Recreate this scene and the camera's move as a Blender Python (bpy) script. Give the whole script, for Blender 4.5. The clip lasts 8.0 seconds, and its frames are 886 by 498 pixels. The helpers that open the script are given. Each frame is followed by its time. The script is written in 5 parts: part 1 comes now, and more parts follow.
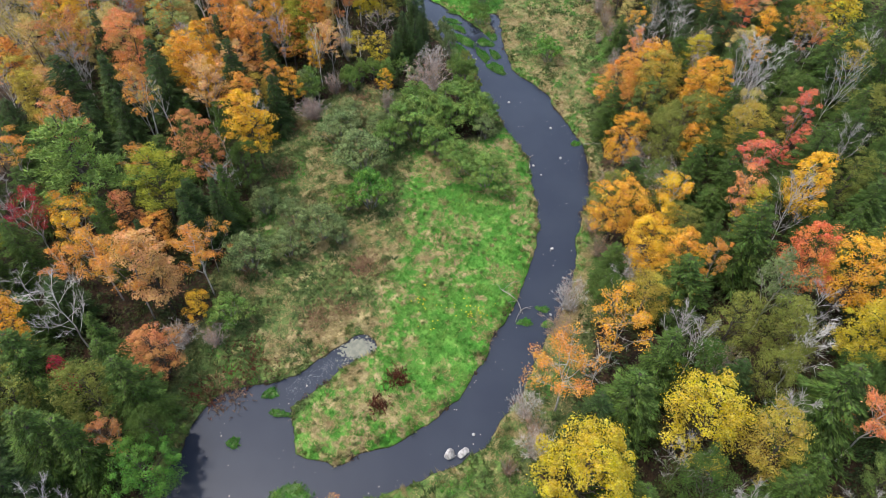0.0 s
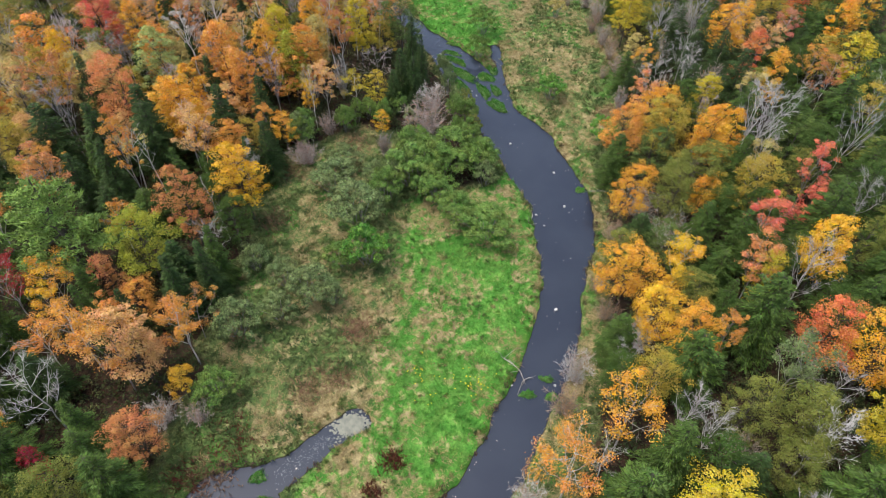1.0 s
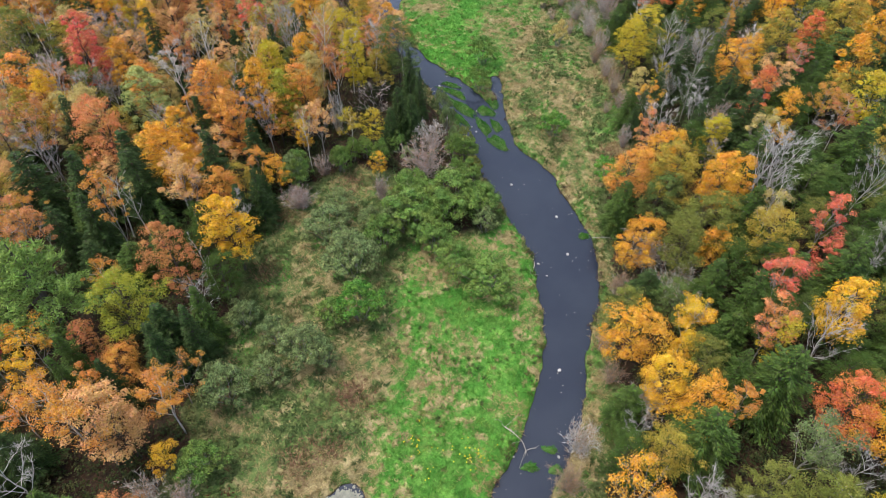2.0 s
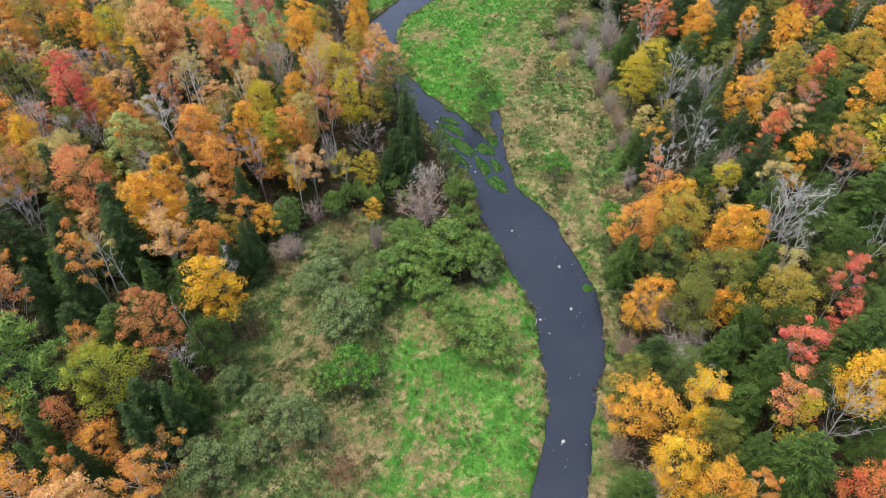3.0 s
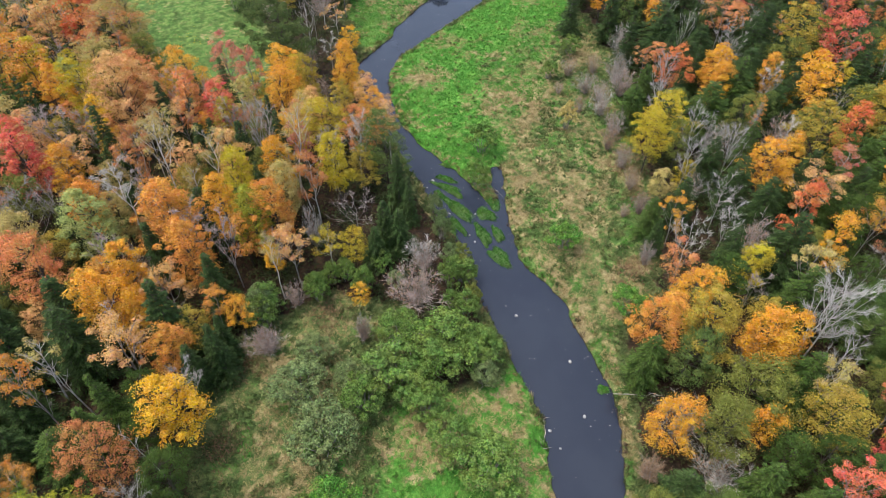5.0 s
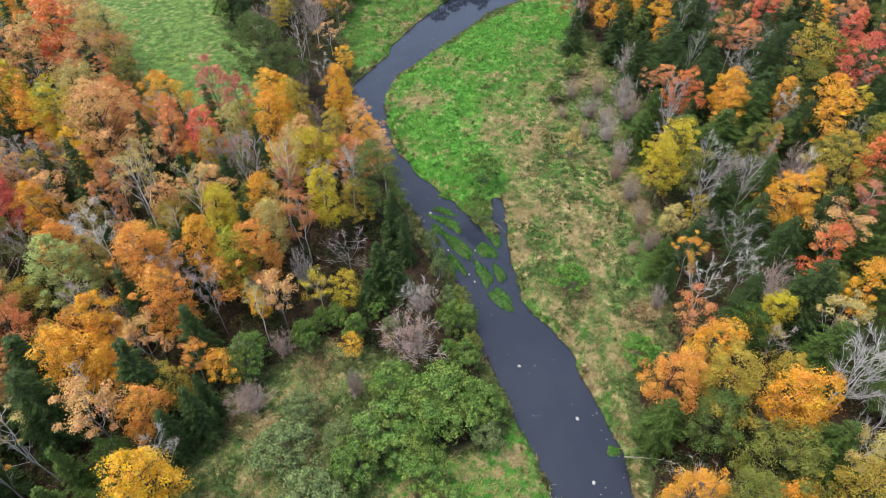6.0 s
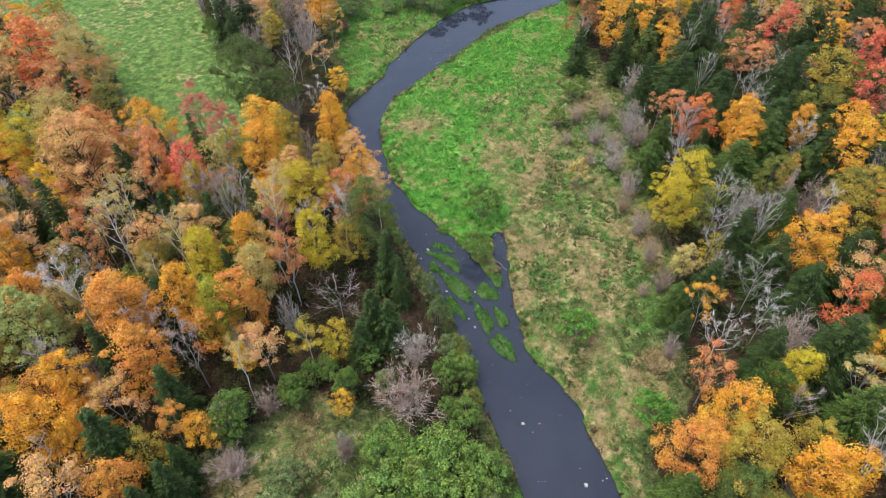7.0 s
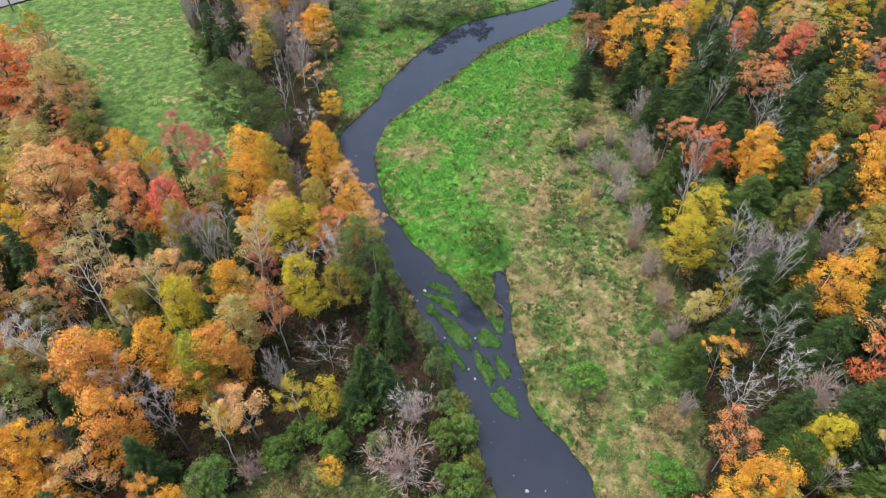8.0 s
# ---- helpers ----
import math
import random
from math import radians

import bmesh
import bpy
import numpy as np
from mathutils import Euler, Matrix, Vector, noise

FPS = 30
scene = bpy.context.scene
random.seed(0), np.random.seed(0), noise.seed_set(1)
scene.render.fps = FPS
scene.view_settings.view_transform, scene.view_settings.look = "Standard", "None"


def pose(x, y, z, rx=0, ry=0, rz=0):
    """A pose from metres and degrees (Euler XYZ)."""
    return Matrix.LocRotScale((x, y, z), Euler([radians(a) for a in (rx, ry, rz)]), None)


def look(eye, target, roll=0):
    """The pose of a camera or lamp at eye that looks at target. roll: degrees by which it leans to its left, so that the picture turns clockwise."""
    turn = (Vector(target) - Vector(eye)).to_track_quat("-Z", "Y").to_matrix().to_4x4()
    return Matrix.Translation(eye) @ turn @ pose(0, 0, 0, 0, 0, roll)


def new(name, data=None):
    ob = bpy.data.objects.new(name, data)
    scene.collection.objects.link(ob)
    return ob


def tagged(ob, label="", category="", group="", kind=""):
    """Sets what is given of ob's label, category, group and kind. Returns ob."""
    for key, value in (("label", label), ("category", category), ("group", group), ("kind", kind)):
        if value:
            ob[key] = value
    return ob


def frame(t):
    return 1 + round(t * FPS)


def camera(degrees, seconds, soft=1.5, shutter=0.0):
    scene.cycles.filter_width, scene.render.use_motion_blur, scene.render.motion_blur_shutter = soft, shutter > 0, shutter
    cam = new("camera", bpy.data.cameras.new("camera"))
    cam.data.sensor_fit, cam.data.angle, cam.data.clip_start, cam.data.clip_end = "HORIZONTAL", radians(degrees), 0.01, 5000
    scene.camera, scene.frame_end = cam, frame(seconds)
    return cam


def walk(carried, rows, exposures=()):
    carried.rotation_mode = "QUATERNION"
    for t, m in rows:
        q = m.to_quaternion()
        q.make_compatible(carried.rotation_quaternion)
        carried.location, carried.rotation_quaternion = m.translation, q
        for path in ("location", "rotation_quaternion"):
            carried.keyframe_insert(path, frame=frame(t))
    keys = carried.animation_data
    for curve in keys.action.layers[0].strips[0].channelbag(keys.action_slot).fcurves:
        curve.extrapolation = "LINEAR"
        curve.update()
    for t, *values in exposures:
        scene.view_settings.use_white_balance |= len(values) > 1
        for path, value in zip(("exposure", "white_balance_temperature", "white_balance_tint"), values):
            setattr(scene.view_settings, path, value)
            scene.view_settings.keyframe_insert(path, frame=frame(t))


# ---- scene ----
# A small river between autumn woods, seen from about 60 m up. z = 0 is the water.
# ---- camera ----
cam = camera(72.0, 8.0, soft=0.6)
ROWS = [
    (0.0, 0.000, 0.000, 59.423, 43.020, -0.081, 0.258),
    (0.5, 0.108, 3.879, 60.540, 43.064, -0.032, 0.222),
    (1.0, 0.256, 8.156, 61.719, 43.163, 0.016, 0.190),
    (1.5, 0.385, 11.716, 62.780, 43.246, 0.063, 0.149),
    (3.0, 0.879, 23.189, 65.914, 43.668, 0.127, -0.047),
    (3.5, 1.068, 26.901, 66.419, 43.756, 0.127, -0.082),
    (4.0, 1.190, 30.625, 66.512, 43.836, 0.105, -0.098),
    (4.5, 1.261, 34.498, 66.518, 43.938, 0.068, -0.106),
    (6.0, 1.578, 46.322, 66.440, 44.180, -0.037, -0.120),
    (6.5, 1.719, 50.193, 66.450, 44.262, -0.061, -0.111),
    (7.0, 1.831, 54.142, 66.434, 44.345, -0.082, -0.113),
    (7.5, 1.966, 58.069, 66.407, 44.433, -0.103, -0.114),
    (8.0, 2.107, 62.020, 66.337, 44.519, -0.123, -0.109),
]
STOPS, KELVIN, TINT = 1.49, 6240, 7.5
walk(cam, [(t, pose(x, y, z, nod, 0, yaw) @ pose(0, 0, 0, 0, 0, roll)) for t, x, y, z, nod, yaw, roll in ROWS], [(t, STOPS, KELVIN, TINT) for t in (0.0, 8.0)])

# ---- world and light: a bright overcast autumn day ----
SUN_HEIGHT, SUN_SIDE = 70.0, 275.0
world = bpy.data.worlds.new("overcast_sky")
scene.world = world
world.use_nodes = True
wn, wl = world.node_tree.nodes, world.node_tree.links
sky = wn.new("ShaderNodeTexSky")
sky.sky_type = "NISHITA"
sky.sun_disc = False
sky.sun_elevation, sky.sun_rotation = radians(SUN_HEIGHT), radians(SUN_SIDE)
sky.air_density, sky.dust_density, sky.ozone_density = 1.0, 4.0, 1.0
grey_sky = wn.new("ShaderNodeHueSaturation")
grey_sky.inputs["Saturation"].default_value = 0.8
wl.new(sky.outputs[0], grey_sky.inputs["Color"])
wl.new(grey_sky.outputs[0], wn["Background"].inputs["Color"])
wn["Background"].inputs["Strength"].default_value = 0.15
sun = new("sun", bpy.data.lights.new("sun", "SUN"))
sun.data.energy, sun.data.angle, sun.data.color = 0.6, radians(22), (1.0, 0.96, 0.9)
SUN_WAY = Vector((math.sin(radians(SUN_SIDE)) * math.cos(radians(SUN_HEIGHT)), math.cos(radians(SUN_SIDE)) * math.cos(radians(SUN_HEIGHT)), math.sin(radians(SUN_HEIGHT))))
sun.matrix_world = look(SUN_WAY * 150, (0, 0, 0))

# ---- materials ----


def lin(r, g, b):
    """Linear colour from 0-255 values."""
    return tuple((c / 255 / 12.92 if c <= 10 else ((c / 255 + 0.055) / 1.055) ** 2.4) for c in (r, g, b)) + (1.0,)


class Mat:
    """A node material with short calls."""

    def __init__(self, name, rough=0.8, spec=0.3):
        self.m = bpy.data.materials.new(name)
        self.m.use_nodes = True
        self.n, self.l = self.m.node_tree.nodes, self.m.node_tree.links
        self.b = self.n["Principled BSDF"]
        self.b.inputs["Roughness"].default_value = rough
        self.b.inputs["Specular IOR Level"].default_value = spec

    def put(self, socket, value):
        if isinstance(value, bpy.types.NodeSocket):
            self.l.new(value, socket)
        else:
            socket.default_value = value

    def coord(self, kind="Object"):
        return self.n.new("ShaderNodeTexCoord").outputs[kind]

    def world_place(self):
        return self.n.new("ShaderNodeNewGeometry").outputs["Position"]

    def noise(self, scale, detail=4, rough=0.6, at=None, shift=0.0):
        t = self.n.new("ShaderNodeTexNoise")
        t.noise_dimensions = "4D"
        t.inputs["W"].default_value = shift
        t.inputs["Scale"].default_value, t.inputs["Detail"].default_value, t.inputs["Roughness"].default_value = scale, detail, rough
        self.put(t.inputs["Vector"], at if at is not None else self.coord())
        return t.outputs["Fac"]

    def ramp(self, fac, *stops):
        r = self.n.new("ShaderNodeValToRGB")
        e = r.color_ramp.elements
        while len(e) < len(stops):
            e.new(0.5)
        for k, (p, c) in zip(e, stops):
            k.position, k.color = p, c if len(c) == 4 else (*c, 1)
        self.put(r.inputs["Fac"], fac)
        return r.outputs["Color"]

    def steps(self, fac, low, high, a=0.0, b=1.0):
        r = self.n.new("ShaderNodeMapRange")
        r.interpolation_type = "SMOOTHSTEP"
        for k, v in zip(("From Min", "From Max", "To Min", "To Max"), (low, high, a, b)):
            r.inputs[k].default_value = v
        self.put(r.inputs["Value"], fac)
        return r.outputs["Result"]

    def mix(self, fac, a, b, how="MIX"):
        x = self.n.new("ShaderNodeMix")
        x.data_type, x.blend_type = "RGBA", how
        self.put(x.inputs[0], fac), self.put(x.inputs[6], a), self.put(x.inputs[7], b)
        return x.outputs[2]

    def math(self, op, a, b=0.0):
        x = self.n.new("ShaderNodeMath")
        x.operation = op
        self.put(x.inputs[0], a), self.put(x.inputs[1], b)
        return x.outputs[0]

    def shift(self, colour, hue=0.5, sat=1.0, val=1.0):
        x = self.n.new("ShaderNodeHueSaturation")
        self.put(x.inputs["Hue"], hue), self.put(x.inputs["Saturation"], sat), self.put(x.inputs["Value"], val), self.put(x.inputs["Color"], colour)
        return x.outputs[0]

    def bump(self, height, strength, distance=0.1):
        x = self.n.new("ShaderNodeBump")
        x.inputs["Strength"].default_value, x.inputs["Distance"].default_value = strength, distance
        self.put(x.inputs["Height"], height)
        self.l.new(x.outputs[0], self.b.inputs["Normal"])

    def colour(self, c):
        self.put(self.b.inputs["Base Color"], c)
        return self

    def thin(self, colour, amount):
        """Lets light through, as leaves and blades do."""
        tr, mx = self.n.new("ShaderNodeBsdfTranslucent"), self.n.new("ShaderNodeMixShader")
        self.put(tr.inputs["Color"], colour)
        mx.inputs[0].default_value = amount
        self.l.new(self.b.outputs[0], mx.inputs[1]), self.l.new(tr.outputs[0], mx.inputs[2])
        self.l.new(mx.outputs[0], self.n["Material Output"].inputs["Surface"])
        return self


def foliage(name, hue=0.018, low=0.62, high=1.3, through_light=0.24):
    """Leaves in the tree's own colour, leaf by leaf a little different."""
    m = Mat(name, 0.7, 0.1)
    tint = m.n.new("ShaderNodeObjectInfo").outputs["Color"]
    each = m.n.new("ShaderNodeNewGeometry").outputs["Random Per Island"]
    patch = m.noise(0.45, 3, 0.6, m.world_place())
    h = m.math("ADD", m.steps(patch, 0.3, 0.7, 0.5 - hue * 0.5, 0.5 + hue * 1.1), m.math("MULTIPLY", m.math("SUBTRACT", each, 0.5), hue * 1.3))
    v = m.math("MULTIPLY", m.steps(m.math("FRACT", m.math("MULTIPLY", each, 17.3)), 0, 1, low, high), m.steps(m.noise(1.1, 2, 0.6, m.world_place(), 3.0), 0.3, 0.7, 0.58, 0.88))
    c = m.shift(tint, h, m.steps(m.math("FRACT", m.math("MULTIPLY", each, 7.7)), 0, 1, 0.9, 1.04), v)
    return m.colour(c).thin(c, through_light).m


def bark(name, light, dark, scale=6.0, marks=0.5):
    m = Mat(name, 0.9, 0.15)
    p = m.coord()
    c = m.ramp(m.noise(scale, 5, 0.65, p), (0.3, dark), (0.3 + marks * 0.5, light))
    c = m.mix(m.steps(m.noise(0.7, 3, 0.5, p, 5.0), 0.45, 0.7, 0, 0.5), c, lin(76, 80, 68))
    m.colour(c)
    m.bump(m.noise(scale * 3, 4, 0.7, p), 0.5, 0.03)
    return m.m


LEAF = foliage("autumn_leaves", 0.02, 0.74, 1.22)
NEEDLE = foliage("needles", 0.015, 0.6, 1.4, 0.12)
SHRUB_LEAF = foliage("shrub_leaves", 0.025, 0.5, 1.55, 0.14)
BARK_GREY = bark("grey_bark", lin(140, 133, 126), lin(80, 74, 68))
BARK_DARK = bark("dark_bark", lin(76, 68, 60), lin(40, 35, 32))
BARK_PALE = bark("pale_bark", lin(184, 178, 170), lin(116, 110, 104))
BARK_WHITE = bark("white_bark", lin(198, 192, 184), lin(112, 106, 100), 9.0, 0.35)


def twig_material(name):
    m = Mat(name, 0.9, 0.15)
    tint = m.n.new("ShaderNodeObjectInfo").outputs["Color"]
    each = m.n.new("ShaderNodeNewGeometry").outputs["Random Per Island"]
    m.colour(m.shift(tint, 0.5, 1.0, m.steps(each, 0, 1, 0.7, 1.25)))
    return m.m


TWIG = twig_material("twigs")


def blades(name, a, b, c):
    m = Mat(name, 0.75, 0.2)
    each = m.n.new("ShaderNodeNewGeometry").outputs["Random Per Island"]
    p = m.world_place()
    base = m.ramp(m.noise(0.35, 4, 0.6, p, 2.0), (0.3, a), (0.5, b), (0.72, c))
    col = m.shift(base, m.steps(m.math("FRACT", m.math("MULTIPLY", each, 9.1)), 0, 1, 0.485, 0.515), 1.0, m.steps(each, 0, 1, 0.38, 0.8))
    return m.colour(col).thin(col, 0.3).m


GRASS = blades("green_grass", lin(80, 142, 50), lin(106, 170, 64), lin(156, 180, 90))
STRAW = blades("dry_grass", lin(150, 142, 92), lin(196, 176, 124), lin(172, 140, 98))
WEED = blades("weeds", lin(76, 96, 54), lin(110, 126, 70), lin(156, 142, 92))
SEDGE = blades("sedge", lin(86, 112, 50), lin(112, 132, 64), lin(150, 146, 84))
RUSSET = blades("russet_stems", lin(96, 50, 40), lin(124, 70, 52), lin(120, 84, 60))
BRUSH = blades("bank_brush", lin(72, 52, 44), lin(92, 72, 58), lin(84, 78, 56))
THICKET = blades("thicket_leaves", lin(54, 70, 38), lin(74, 84, 42), lin(98, 88, 52))
FERN = blades("dead_fern", lin(138, 106, 80), lin(172, 136, 106), lin(154, 116, 86))
PETAL = blades("yellow_petals", lin(235, 205, 40), lin(245, 220, 60), lin(240, 190, 40))


def ground_material():
    m = Mat("meadow_and_litter", 0.95, 0.1)
    p = m.world_place()
    a = m.n.new("ShaderNodeAttribute")
    a.attribute_name = "cover"
    s = m.n.new("ShaderNodeSeparateColor")
    m.l.new(a.outputs["Color"], s.inputs[0])
    lush, dry, litter = s.outputs
    fine, mid, coarse = m.noise(6.0, 5, 0.7, p), m.noise(0.9, 4, 0.6, p, 1.0), m.noise(0.16, 4, 0.55, p, 2.0)
    green = m.mix(m.steps(mid, 0.3, 0.7), lin(80, 146, 50), lin(122, 178, 72))
    rough_green = m.mix(m.steps(mid, 0.3, 0.7), lin(86, 100, 58), lin(138, 138, 88))
    tan = m.mix(m.steps(mid, 0.35, 0.7), lin(150, 130, 86), lin(190, 172, 124))
    leaves = m.mix(m.steps(mid, 0.35, 0.65), lin(54, 45, 37), lin(88, 68, 50))
    sod = m.mix(lush, rough_green, green)
    sod = m.mix(m.steps(m.math("ADD", dry, m.math("MULTIPLY", m.math("SUBTRACT", m.math("ADD", mid, m.math("MULTIPLY", m.math("ADD", coarse, m.noise(0.42, 4, 0.6, p, 7.0)), 0.5)), 1.0), 2.2)), 0.35, 0.75), sod, tan)
    c = m.mix(m.steps(m.math("ADD", litter, m.math("SUBTRACT", mid, 0.5)), 0.35, 0.65), sod, leaves)
    mud = m.n.new("ShaderNodeSeparateXYZ")
    m.l.new(p, mud.inputs[0])
    c = m.mix(m.steps(mud.outputs[2], 0.0, 0.14, 1.0, 0.0), c, lin(52, 44, 36))
    c = m.shift(c, 0.5, 1.0, m.math("MULTIPLY", m.steps(fine, 0.3, 0.7, 0.3, 0.74), m.steps(m.noise(0.55, 3, 0.6, p, 9.0), 0.35, 0.65, 0.72, 1.18)))
    m.colour(c)
    m.bump(m.math("ADD", fine, m.math("MULTIPLY", mid, 2.0)), 0.8, 0.18)
    return m.m


def water_material():
    m = Mat("river_water", 0.04, 0.5)
    p = m.world_place()
    m.b.inputs["IOR"].default_value = 1.333
    c = m.mix(m.steps(m.noise(0.12, 3, 0.5, p), 0.35, 0.7), lin(36, 40, 50), lin(41, 45, 54))
    m.colour(c)
    m.put(m.b.inputs["Roughness"], m.steps(m.noise(0.25, 3, 0.5, p, 4.0), 0.4, 0.65, 0.015, 0.06))
    m.bump(m.math("ADD", m.noise(1.6, 3, 0.5, p, 1.0), m.math("MULTIPLY", m.noise(5.0, 2, 0.5, p, 2.0), 0.25)), 0.08, 0.05)
    return m.m


def stone_material():
    m = Mat("pale_stone", 0.85, 0.3)
    p = m.coord()
    m.colour(m.ramp(m.noise(3.0, 5, 0.65, p), (0.3, lin(96, 92, 88)), (0.65, lin(172, 168, 162))))
    m.bump(m.noise(9.0, 4, 0.7, p), 0.6, 0.05)
    return m.m


def plain(name, a, b, scale=3.0, rough=0.85):
    m = Mat(name, rough, 0.3)
    m.colour(m.mix(m.steps(m.noise(scale, 5, 0.65, m.world_place()), 0.3, 0.7), a, b))
    m.bump(m.noise(scale * 8, 3, 0.7, m.world_place()), 0.3, 0.02)
    return m.m


GROUND, WATER, STONE = ground_material(), water_material(), stone_material()
ASPHALT = plain("old_asphalt", lin(92, 90, 88), lin(116, 113, 111))
DRIFT = bark("bleached_wood", lin(166, 158, 146), lin(104, 96, 88), 5.0)
POLE_WOOD = bark("tarred_pole", lin(84, 76, 70), lin(52, 46, 42))
YELLOW_GUARD = plain("yellow_plastic", lin(222, 210, 60), lin(236, 226, 90), 2.0, 0.5)
WIRE = plain("steel_wire", lin(120, 122, 124), lin(150, 150, 152), 2.0, 0.4)

# ---- mesh helpers ----


def mesh_np(name, verts, faces):
    """A mesh from arrays; all faces have the same number of corners."""
    verts, faces = np.asarray(verts, np.float32), np.asarray(faces, np.int32)
    me = bpy.data.meshes.new(name)
    k = faces.shape[1]
    me.vertices.add(len(verts)), me.loops.add(faces.size), me.polygons.add(len(faces))
    me.vertices.foreach_set("co", verts.ravel())
    me.loops.foreach_set("vertex_index", faces.ravel())
    me.polygons.foreach_set("loop_start", np.arange(0, faces.size, k, dtype=np.int32))
    me.update(calc_edges=True)
    return me


def smooth(me):
    me.polygons.foreach_set("use_smooth", np.ones(len(me.polygons), bool))
    return me


def part(name, me, material, parent, label=""):
    ob = new(name, me)
    if not me.materials:
        me.materials.append(material)
    ob.parent = parent
    if label:
        ob["label"] = label
    return ob


class Tubes:
    """Collects tapered branches, each swept along its points."""

    def __init__(self):
        self.v, self.f, self.n = [], [], 0

    def add(self, points, radii, sides):
        pts, ring = np.asarray(points, float), np.arange(sides) * 2 * np.pi / sides
        way = np.gradient(pts, axis=0)
        way /= np.linalg.norm(way, axis=1, keepdims=True) + 1e-9
        side = np.cross(way, (0.31, 0.87, 0.12))
        side /= np.linalg.norm(side, axis=1, keepdims=True) + 1e-9
        up = np.cross(way, side)
        r = np.asarray(radii, float)[:, None, None]
        rings = pts[:, None] + r * (np.cos(ring)[None, :, None] * side[:, None] + np.sin(ring)[None, :, None] * up[:, None])
        a = np.arange((len(pts) - 1) * sides).reshape(-1, sides) + self.n
        b = np.roll(a, -1, 1)
        self.v.append(rings.reshape(-1, 3))
        self.f.append(np.stack([a, b, b + sides, a + sides], -1).reshape(-1, 4))
        self.n += len(pts) * sides

    def mesh(self, name):
        return smooth(mesh_np(name, np.concatenate(self.v), np.concatenate(self.f)))


def unit(v):
    return v / (np.linalg.norm(v, axis=-1, keepdims=True) + 1e-9)


def cards(rng, at, out, length, width):
    """Small three-cornered leaf sprays at the given places, facing out, each turned its own way."""
    n = len(at)
    out = unit(out)
    u = unit(np.cross(out, rng.normal(size=(n, 3))))
    v = np.cross(out, u)
    L, W = (length * rng.uniform(0.65, 1.3, n))[:, None], (width * rng.uniform(0.65, 1.3, n))[:, None]
    verts = np.stack([at - u * L * 0.5, at + v * W * 0.5 + u * L * 0.3, at + u * L * 0.35 - v * W * 0.5 - out * L * 0.25], 1)
    return verts.reshape(-1, 3), np.arange(3 * n).reshape(n, 3)


def aimed_cards(at, along, out, length, width):
    """Narrow sprays that point along a way."""
    along = unit(along)
    v = unit(np.cross(out, along))
    L, W = np.asarray(length)[:, None], np.asarray(width)[:, None]
    verts = np.stack([at + v * W * 0.5, at + along * L, at - v * W * 0.5 + along * L * 0.1], 1)
    return verts.reshape(-1, 3), np.arange(3 * len(at)).reshape(-1, 3)


def curve_to(rng, a, b, lift, n=5, wobble=0.06):
    """A bent line from a to b that rises by lift at its middle."""
    a, b = np.asarray(a, float), np.asarray(b, float)
    t = np.linspace(0, 1, n)[:, None]
    p = a + (b - a) * t
    p[:, 2] += np.sin(t[:, 0] * np.pi) * lift
    p[1:] += rng.normal(size=(n - 1, 3)) * wobble * np.linalg.norm(b - a) * t[1:]
    return p


# ---- trees: each kind is grown a few times, and stands in many places ----


